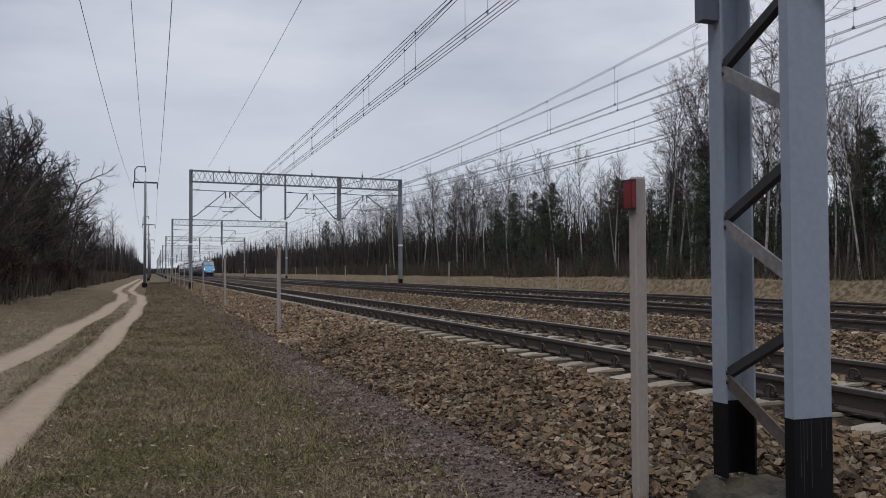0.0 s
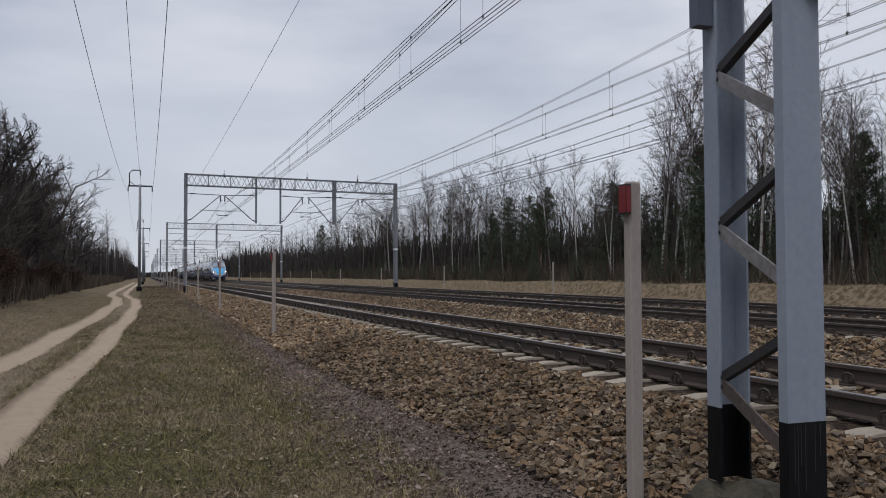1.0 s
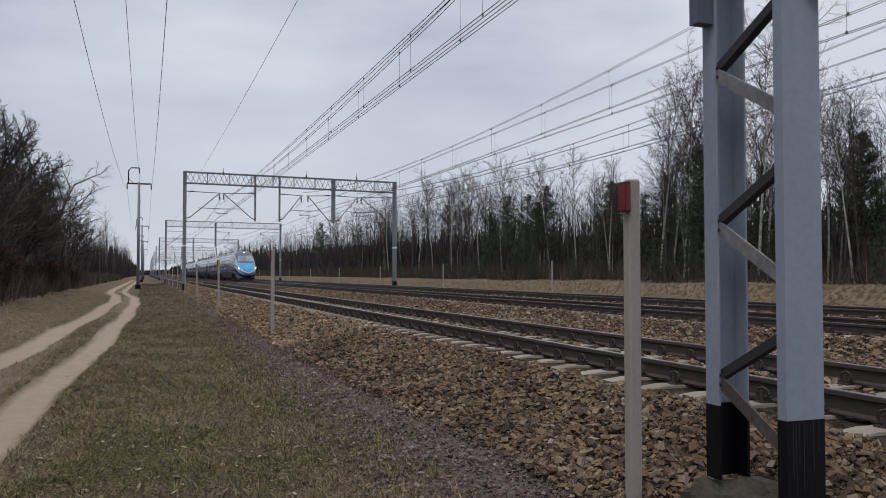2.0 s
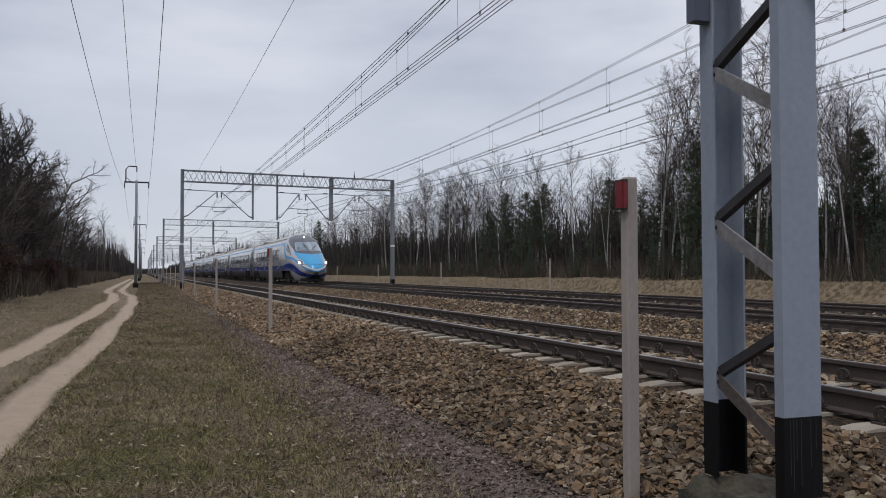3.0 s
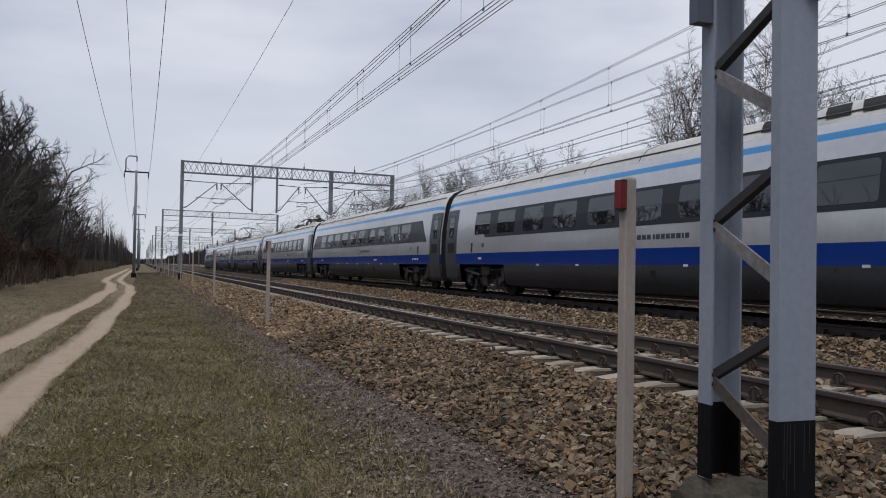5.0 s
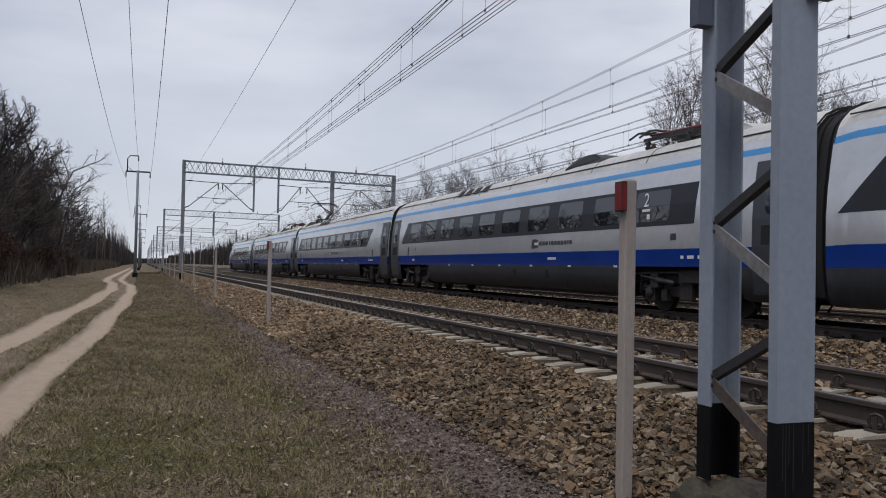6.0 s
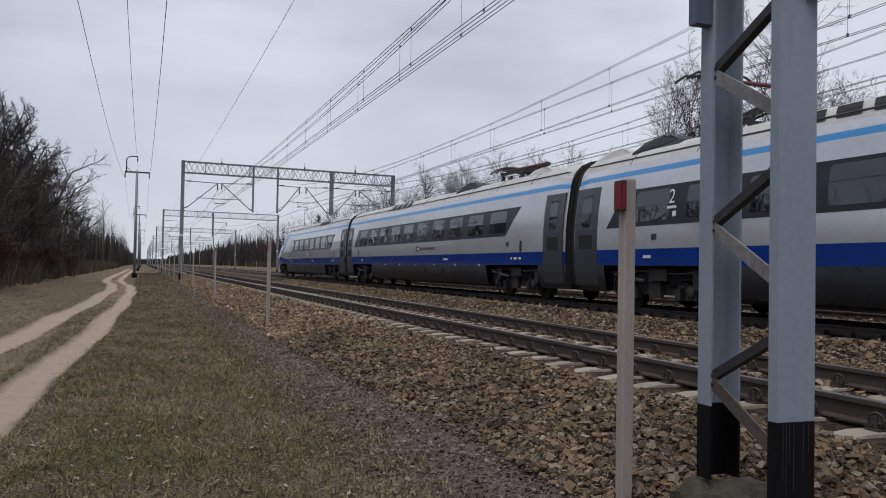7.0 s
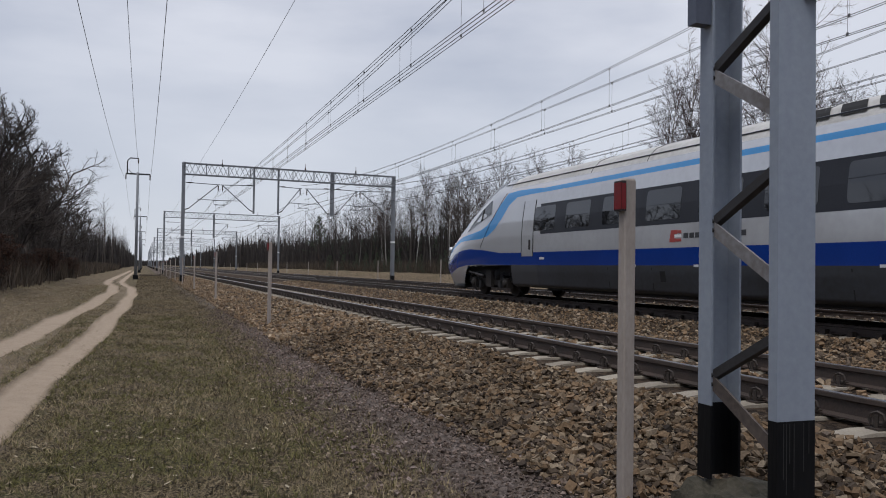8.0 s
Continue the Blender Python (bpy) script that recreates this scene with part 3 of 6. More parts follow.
def gantry(y, full, drops, arms, label, xr=15.25, top=(9.05, 8.80)):
    g = thing("catenary_gantry", label, "gantry", "gantries over the tracks", pose(0, y, 0))
    for x, zt in ((-2.05, top[0]), (xr, top[1])):
        b = MB()
        zb = ground_z(x, y) - 0.2
        for s in (-1, 1):
            b.box(x - 0.13, x + 0.13, s * 0.17 - 0.035, s * 0.17 + 0.035, zb, zt)
        for k in range(int((zt - zb) / 0.8)):
            for xx in (-0.12, 0.12):
                b.beam((x + xx, -0.15, zb + 0.8 * k), (x + xx, 0.15, zb + 0.8 * k + 0.4), 0.03, 0.03)
                b.beam((x + xx, 0.15, zb + 0.8 * k + 0.4), (x + xx, -0.15, zb + 0.8 * k + 0.8), 0.03, 0.03)
        ob = part("upright", b, M_GALVFAR, g)
        b = MB()
        b.box(x - 0.15, x + 0.15, -0.23, 0.23, zb, zb + 0.75)
        part("base_coating", b, M_BLACK, ob, "black bitumen-painted foot")
        b = MB()
        b.box(x - 0.145, x + 0.145, -0.225, 0.225, 3.05, 3.2)
        part("marking_band", b, M_WHITE, ob)
    b = MB()
    lattice(b, (-2.05, 0, top[0] - 0.95), (xr, 0, top[1] - 0.92), 0.88, 0.5, 40 if full else 28)
    part("lattice_girder", b, M_GALVFAR, g)
    for x, w in drops:
        b = MB()
        b.box(x - w, x + w, -0.09, 0.09, 5.15, 8.85)
        part("drop_post", b, M_GALVFAR, g)
    for x, tip in arms:
        cantilever(g, x, tip, 0)
    for x in (0.9, 7.6, 11.9):
        b = MB()
        b.tube([(x, 0, 8.85), (x, 0, 9.1), (x, 0, 9.12), (x, 0, 9.42)], [0.06, 0.06, 0.02, 0.02], 6)
        part("stub_insulator", b, M_INSUL, g)
    return g


OVERLAP = [(-1.9, 0.62), (3.43, 0.95), (5.4, 7.2), (9.75, 7.75), (10.03, 11.95), (15.1, 12.3)]
gantry(GANTRY_Y, True, [(3.43, 0.07), (5.4, 0.07), (9.89, 0.16)], OVERLAP, "grey steel lattice gantry with three drop posts over the tracks")
SINGLE = [(-1.9, 0.75), (5.3, 7.3), (15.1, 12.1)]
for gy in (128.5, 192, 255, 318, 382, 446, 510, 574):
    gantry(gy, False, [(5.25, 0.14)], SINGLE, "distant grey lattice gantry spanning the tracks", top=(9.1, 8.9))


def channel(b, x0, x1, y0, y1, z0, z1, t, open_to):
    """A steel channel standing up: web across x, flanges along y, open towards +1 or -1 in y."""
    a, c, k = (y0, y1, t) if open_to > 0 else (y1, y0, -t)
    out = [(x0, c), (x0, a), (x1, a), (x1, c), (x1 - t, c), (x1 - t, a + k), (x0 + t, a + k), (x0 + t, c)]
    v = [(x, y, z) for z in (z0, z1) for x, y in out]
    b.add(v, [(i, (i + 1) % 8, 8 + (i + 1) % 8, 8 + i) for i in range(8)] + [(0, 1, 6, 7), (1, 2, 5, 6), (2, 3, 4, 5), (8, 15, 14, 9), (9, 14, 13, 10), (10, 13, 12, 11)])


def near_mast():
    g = thing("catenary_mast", "grey painted steel lattice mast with black painted foot", "mast", m=pose(0, 0, 0))
    x0, x1 = -2.20, -1.985
    foot = -0.16
    for y0, y1, o, name, x1 in ((-0.29, -0.19, -1, "leg", -2.015), (-0.755, -0.698, 1, "leg", -1.985)):
        b = MB()
        channel(b, x0, x1, y0, y1, 0.21, 9.1, 0.012, o)
        ob = part(name, b, M_GALV, g)
        b = MB()
        channel(b, x0 - 0.001, x1 + 0.001, y0 - 0.001, y1 + 0.001, foot, 0.2095, 0.014, o)
        part("black_foot", b, M_BLACK, ob, "glossy black painted foot")
    for k, (xx, zb) in enumerate(((-2.165, -0.05), (-2.148, -0.12), (-2.13, 0.02), (-2.105, -0.1), (-2.05, -0.02), (-2.02, 0.06))):
        b = MB()
        b.box(xx - 0.0016, xx + 0.0016, -0.7575, -0.7555, zb, 0.2)
        part("paint_run", b, M_DARK, g, "faint grey run in the black paint")
    side = x0 + 0.018
    for k in range(11):
        z = 0.347 + 0.777 * k
        # an angle bar rising to the near leg, a flat bar falling to it
        b = MB()
        b.beam((side, -0.275, z + 0.012), (side, -0.73, z + 0.25), 0.01, 0.044)
        b.beam((side + 0.022, -0.275, z - 0.006), (side + 0.022, -0.73, z + 0.232), 0.044, 0.008)
        # the dark steel here stands for shade on the rising bar's underside
        part("lacing_bar", b, M_BRACE, g, "angle-iron lacing bar coloured dark for its shaded underside")
        b = MB()
        b.beam((side, -0.27, z - 0.012), (side, -0.73, z - 0.275), 0.012, 0.066)
        part("lacing_bar", b, M_RUSTY if k == 0 else M_LACE, g)
        for yy, dz in ((-0.285, 0.016), (-0.285, -0.03)):
            b = MB()
            b.tube([(side - 0.014, yy, z + dz), (side, yy, z + dz)], 0.012, 6, smooth=False)
            part("rivet", b, M_BRACE, g)
    # sign plate and clamp high on the mast
    b = MB()
    b.box(-2.295, -2.202, -0.28, -0.21, 2.145, 2.75)
    part("sign_plate", b, M_PLATE, g, "blank grey sign plate fixed on the mast")
    b = MB()
    b.box(-2.06, -1.93, -0.82, -0.756, 2.16, 2.18)
    part("clamp_bracket", b, M_GALV, g)
    g2 = MB()
    lattice(g2, (-2.05, -0.45, 8.1), (15.25, -0.45, 7.9), 0.88, 0.5, 40)
    part("lattice_girder", g2, M_GALVFAR, g)
    b = MB()
    channel(b, 15.1, 15.37, -0.29, -0.19, -0.4, 8.8, 0.012, -1)
    channel(b, 15.1, 15.37, -0.735, -0.675, -0.4, 8.8, 0.012, 1)
    part("far_leg", b, M_GALVFAR, g)
    # weathered concrete footing with a rough top
    b = MB()
    rs = random.Random(5)
    nx, ny = 12, 14
    v = []
    for j in range(ny + 1):
        for i in range(nx + 1):
            u, w = i / nx, j / ny
            edge = min(u, 1 - u, w, 1 - w)
            z = -0.185 - 0.06 * (1 - w) + 0.05 * noise.noise(Vector((u * 4, w * 5, 2))) + 0.03 * rs.random()
            if edge < 0.12:
                z -= (0.12 - edge) * 1.6
            if i in (0, nx) or j in (0, ny):
                z = -0.62
            v.append((-2.36 + 0.6 * u, -0.92 + 0.86 * w, z))
    f = [(j * (nx + 1) + i, j * (nx + 1) + i + 1, (j + 1) * (nx + 1) + i + 1, (j + 1) * (nx + 1) + i) for j in range(ny) for i in range(nx)]
    b.add(v, f)
    tagged(part("mast_footing", b, M_CONC), "weathered concrete footing under the steel mast", "footing")


near_mast()


# ---- wires
def wire(pts, r, parent, name="wire"):
    b = MB()
    b.tube(pts, r, 4, smooth=True, cap=False)
    return part(name, b, M_WIRE, parent)


def sag(a, c, drop, n=10):
    a, c = Vector(a), Vector(c)
    return [a.lerp(c, k / n) - Vector((0, 0, drop * 4 * (k / n) * (1 - k / n))) for k in range(n + 1)]


def catenary(axis, offsets, y0, y1, name_label, gap=4.2, phase=0.1):
    """Pairs of messenger and contact wires; each row: offset, messenger height and sag, contact height and sag, dropper shift."""
    w = thing("overhead_line", name_label, "overhead line", "overhead lines", pose(0, 0, 0))
    for off, zm, dm, zc, dc, shift in offsets:
        x = axis + off
        for dx in (-0.045, 0.045):
            wire(sag((x + dx, y0, zm), (x + dx, y1, zm), dm, 14), 0.009, w, "messenger_wire")
            wire(sag((x + dx, y0, zc), (x + dx, y1, zc), dc, 8), 0.009, w, "contact_wire")
        y = y0 + phase + shift
        while y < y1 - 1:
            u = (y - y0) / (y1 - y0)
            z, low = zm - 4 * dm * u * (1 - u), zc - 4 * dc * u * (1 - u)
            b = MB()
            b.tube([(x, y, z), (x, y, low)], 0.004, 3, cap=False)
            b.box(x - 0.012, x + 0.012, y - 0.02, y + 0.02, z - 0.05, z + 0.012)
            b.box(x - 0.012, x + 0.012, y - 0.02, y + 0.02, low - 0.012, low + 0.05)
            part("dropper", b, M_WIRE, w)
            y += gap


for axis, offs in ((T1, ((-0.13, 6.42, 0.27, 5.42, 0.02, 1.55), (0.2, 7.0, 0.85, 5.55, 0.06, 3.5))), (T2, ((-0.12, 7.63, 1.34, 5.91, 0.5, 0.0), (0.15, 6.44, 0.2, 5.44, 0.0, 0.3))),
                   (T3, ((-0.12, 7.71, 1.4, 6.06, 0.5, 2.1), (0.15, 6.75, 0.53, 5.98, 0.47, 2.9)))):
    catenary(axis, offs, -0.5, GANTRY_Y, "paired catenary wires with droppers over one track")
    gy = [GANTRY_Y, 128.5, 192, 255, 318, 382]
    for a, c in zip(gy, gy[1:]):
        catenary(axis, ((0.0, 7.0, 1.0, 5.6, 0.1, 4.0),), a, c, "distant catenary wires over one track", 8.0)


# earth wire along the mast tops
ew = thing("earth_wire", "thin earth wire strung along the gantry tops", "wire")
ys = [-0.5, GANTRY_Y, 128.5, 192, 255]
for a, c in zip(ys, ys[1:]):
    wire(sag((-0.65, a, 9.42), (-0.65, c, 9.42), 0.28), 0.008, ew)


# ---- line poles on the verge
def line_pole(y, label):
    g = thing("line_pole", label, "pole", "poles beside the lane", pose(-5.62, y, 0))
    zb = ground_z(-5.62, y)
    b = MB()
    b.tube([(0, 0, zb - 0.3), (0, 0, 10.2)], [0.17, 0.12], 8)
    part("shaft", b, M_GALVFAR, g)
    b = MB()
    b.box(-0.26, 0.26, -0.2, 0.2, zb - 0.1, zb + 0.45)
    part("foot", b, M_BLACK, g)
    b = MB()
    b.box(-1.15, 1.2, -0.05, 0.05, 9.95, 10.1)
    part("crossarm", b, M_BRACE, g)
    b = MB()
    b.tube([(-1.0, 0, 10.05), (-1.0, 0, 11.3), (-0.75, 0, 11.62), (0.05, 0, 11.62)], 0.06, 6)
    b.tube([(-1.0, 0, 10.5), (-0.5, 0, 10.08)], 0.03, 5)
    part("top_bracket", b, M_BRACE, g)
    for x, z in ((-1.12, 9.95), (1.17, 9.95), (0.03, 11.6)):
        b = MB()
        b.tube([(x, 0, z), (x, 0, z - 0.5)], 0.06, 6)
        part("insulator", b, M_INSUL, g)


POLES = [-12, 85, 163, 240, 318, 396]
for y in POLES[1:]:
    line_pole(y, "tall steel line pole with crossarm beside the sandy lane")
pw = thing("power_line", "three thin power wires strung between the poles", "wire")
for x, z in ((-1.12, 9.4), (1.17, 9.4), (0.03, 11.1)):
    for a, c in zip(POLES, POLES[1:]):
        wire(sag((-5.62 + x, a, z), (-5.62 + x, c, z), 1.55), 0.011, pw)


# ---- marker posts
def marker_post(x, y, h, refl, label):
    g = thing("marker_post", label, "post", "marker posts along the track", pose(x, y, ground_z(x, y)))
    b = MB()
    w = 0.038
    c = 0.009
    out = [(-w + c, -w), (w - c, -w), (w, -w + c), (w, w - c), (w - c, w), (-w + c, w), (-w, w - c), (-w, -w + c)]
    v = [(a, d, z) for z in (-0.4, h - 0.012) for a, d in out] + [(a * 0.86, d * 0.86, h) for a, d in out]
    f = [(k, (k + 1) % 8, 8 * r + 8 + (k + 1) % 8 - 8 * r, 8 + k) for r in (0,) for k in range(8)]
    f += [(8 + k, 8 + (k + 1) % 8, 16 + (k + 1) % 8, 16 + k) for k in range(8)] + [tuple(16 + k for k in range(8))]
    b.add(v, f)
    part("shaft", b, M_POST, g)
    if refl:
        b = MB()
        b.box(-w - 0.03, -w - 0.001, -0.05, 0.035, h - 0.19, h - 0.015)
        box = part("reflector_housing", b, M_DARK, g)
        b = MB()
        b.box(-0.045, 0.028, -0.0545, -0.0505, h - 0.18, h - 0.03, m=pose(-w - 0.016, 0, 0, 0, 0, 0) @ Matrix.Scale(0.36, 4, (1, 0, 0)))
        b.box(-w - 0.034, -w - 0.0305, -0.045, 0.03, h - 0.18, h - 0.025)
        part("reflector", b, M_RED, box, "faded red reflector plate")
    return g


for k in range(12):
    y = 0.42 + 14.45 * k
    marker_post(-2.243, y, 1.42 - ground_z(-2.25, y), True, "slender concrete marker post with a small red reflector")
for k in range(14):
    y = 20.2 + 18.4 * k
    marker_post(17.0, y, 1.62 - ground_z(17.0, y), False, "plain concrete marker post on the far verge")


# ---- the train: seven cars, each a thing; local y runs from the car's inner end, z from the rail
SECTION = [(1.16, 0.36), (1.30, 0.42), (1.375, 0.85), (1.39, 1.03), (1.405, 1.42), (1.40, 1.95), (1.37, 2.4), (1.31, 2.85), (1.255, 3.20), (1.225, 3.33),
           (1.165, 3.5), (1.10, 3.62), (0.9, 3.82), (0.6, 3.95), (0.3, 4.01), (0.0, 4.025)]
PITCH = 26.3


def side_x(z):
    for (x0, z0), (x1, z1) in zip(SECTION, SECTION[1:]):
        if z0 <= z <= z1:
            return x0 + (x1 - x0) * (z - z0) / (z1 - z0)
    return 0.0


def patch(rows, off, s):
    """A panel on the body's side: rows of (z, y from, y to), set off outwards on the side s."""
    b = MB()
    v, f = [], []
    for z, ya, yb in rows:
        v += [(s * (side_x(z) + off), ya, z), (s * (side_x(z) + off), yb, z)]
    for k in range(len(rows) - 1):
        f.append((2 * k, 2 * k + 1, 2 * k + 3, 2 * k + 2) if s > 0 else (2 * k, 2 * k + 2, 2 * k + 3, 2 * k + 1))
    # a thin rim gives the panel thickness
    n = len(v)
    v += [(p[0] - s * 0.03, p[1], p[2]) for p in v]
    for k in range(len(rows) - 1):
        for e in (0, 1):
            a, c = 2 * k + e, 2 * k + 2 + e
            f.append((a, c, n + c, n + a) if (e == 0) == (s > 0) else (a, n + a, n + c, c))
    for a, c in ((0, 1), (n - 2, n - 1)):
        f.append((a, n + a, n + c, c))
    return b.add(v, f)


def rounded(z0, z1, y0, y1, r, n=4):
    rows = []
    for k in range(n + 1):
        a = math.pi / 2 * k / n
        rows.append((z0 + r - r * math.cos(a), y0 + r - r * math.sin(a), y1 - r + r * math.sin(a)))
    for z in (2.4, 2.85):
        if z0 + r < z < z1 - r:
            rows.append((z, y0, y1))
    for k in range(n, -1, -1):
        a = math.pi / 2 * k / n
        rows.append((z1 - r + r * math.cos(a), y0 + r - r * math.sin(a), y1 - r + r * math.sin(a)))
    return rows


def body_loft(rings, cut):
    """Rings of (y, half section); cut(y, z) leaves a face out. Slots: 0 silver, 1 blue, 2 light blue, 3 skirt, 4 roof."""
    b = MB()
    k = len(rings[0][1])
    full = 2 * k - 1
    v = []
    for y, sec in rings:
        v += [(x, y, z) for x, z in sec] + [(-x, y, z) for x, z in sec[-2::-1]]
    f, m = [], []
    for i in range(len(rings) - 1):
        for j in range(full - 1):
            q = [i * full + j, i * full + j + 1, (i + 1) * full + j + 1, (i + 1) * full + j]
            c = [sum(v[a][t] for a in q) / 4 for t in range(3)]
            slot = cut(*c)
            if slot is not None:
                f.append(q[::-1]), m.append(slot)
        if rings[i][0] > 25.0:
            f.append((i * full, (i + 1) * full, (i + 1) * full + full - 1, i * full + full - 1)), m.append(8)
    f.append(list(range((len(rings) - 1) * full, len(rings) * full))), m.append(0)
    b.v, b.f, b.m, b.s = v, [tuple(q) for q in f], m, [True] * len(f)
    return b


def livery(x, y, z):
    if abs(z) < 1.03:
        return 3
    if z < 1.42:
        return 1
    if 3.2 < z < 3.33:
        return 2
    return 4 if z > 3.5 else 0


BODY_MATS = [M_SILVER, M_BLUE, M_SKY, M_SKIRT, M_ROOF, M_CROWN, M_SCREEN, M_HOOD]


def digit(ch, size):
    cu = bpy.data.curves.new("digit", "FONT")
    cu.body, cu.size, cu.extrude, cu.align_x = ch, size, 0.002, "CENTER"
    ob = bpy.data.objects.new("digit", cu)
    scene.collection.objects.link(ob)
    me = bpy.data.meshes.new_from_object(ob.evaluated_get(bpy.context.evaluated_depsgraph_get()))
    bpy.data.objects.remove(ob)
    me.materials.clear()
    me.materials.append(M_WHITE)
    return me


DIGITS = {"1": digit("1", 0.46), "2": digit("2", 0.46)}


def wheel_mesh():
    b = MB()
    n = 20
    for r0, r1, x0, x1 in ((0.43, 0.43, -0.07, 0.07), (0.12, 0.12, 0.07, 0.16)):
        ring = lambda r, x: [(x, r * math.cos(2 * math.pi * k / n), r * math.sin(2 * math.pi * k / n)) for k in range(n)]
        b.add(ring(r0, x0) + ring(r1, x1), [(k, (k + 1) % n, n + (k + 1) % n, n + k) for k in range(n)] + [tuple(range(n))[::-1], tuple(range(n, 2 * n))])
    return b.mesh("wheel", M_BOGIE)


WHEEL = wheel_mesh()


def bogie(car, y):
    b = MB()
    b.box(-0.94, 0.94, y - 0.25, y + 0.25, 0.45, 0.75)
    bg = part("bogie", b, M_BOGIE, car, "dark steel bogie with exposed frame")
    shape = [(-1.85, 0.46), (-0.85, 0.46), (-0.65, 0.36), (0.65, 0.36), (0.85, 0.46), (1.85, 0.46), (1.85, 0.68), (0.95, 0.7), (0.7, 0.6), (-0.7, 0.6), (-0.95, 0.7), (-1.85, 0.68)]
    for s in (-1, 1):
        # side frame, dropped between the axles
        n = len(shape)
        b = MB()
        b.add([(x, y + d, z) for x in (s * 1.02 - 0.08, s * 1.02 + 0.08) for d, z in shape], [(k, (k + 1) % n, n + (k + 1) % n, n + k) for k in range(n)] + [tuple(range(n - 1, -1, -1)), tuple(range(n, 2 * n))])
        part("side_frame", b, M_BOGIE, bg)
        b = MB()
        b.box(s * 1.16 - 0.055, s * 1.16 + 0.055, y - 0.22, y + 0.22, 0.3, 0.85)
        part("damper_bracket", b, M_BOGIE, bg)
    for e in (-1.35, 1.35):
        for s in (-1, 1):
            part("wheel", WHEEL, None, bg, m=pose(s * 0.76, y + e, 0.43, 0, 0, 0 if s > 0 else 180))
            q = MB()
            q.box(s * 1.1 - 0.11, s * 1.1 + 0.11, y + e - 0.19, y + e + 0.19, 0.27, 0.6)
            q.tube([(s * 1.2, y + e, 0.43), (s * 1.26, y + e, 0.43)], [0.15, 0.12], 12)
            part("axle_box", q, M_BOGIE, bg)
            for d in (-0.3, 0.3):
                q = MB()
                turns = [(s * 1.1 + 0.075 * math.cos(a), y + e + d + 0.075 * math.sin(a), 0.52 + 0.3 * k / 30) for k, a in ((k, k * 0.84) for k in range(31))]
                q.tube(turns, 0.016, 4, cap=False)
                part("coil_spring", q, M_SKIRT, bg)
            q = MB()
            q.tube([(s * 1.13, y + e * 1.33, 0.8), (s * 1.12, y + e * 1.4, 0.45), (s * 0.85, y + e * 1.42, 0.14)], 0.025, 5)
            part("sand_pipe", q, M_SKIRT, bg)
            q = MB()
            q.box(s * 1.12 - 0.07, s * 1.12 + 0.07, y + e * 0.62 - 0.1, y + e * 0.62 + 0.1, 0.26, 0.52)
            part("brake_caliper", q, M_DARK, bg)
    for s in (-1, 1):
        d = MB()
        d.tube([(s * 1.27, y + 0.35, 0.66), (s * 1.27, y + 1.0, 0.735)], 0.055, 8)
        d.tube([(s * 1.27, y + 1.0, 0.735), (s * 1.27, y + 1.65, 0.81)], 0.032, 8)
        part("yaw_damper", d, M_BRACE, bg, "grey yaw damper")
        d = MB()
        d.tube([(s * 1.0, y - 0.55, 0.95), (s * 1.0, y - 0.55, 0.55)], [0.17, 0.19], 10)
        part("air_spring", d, M_RUBBER, bg)


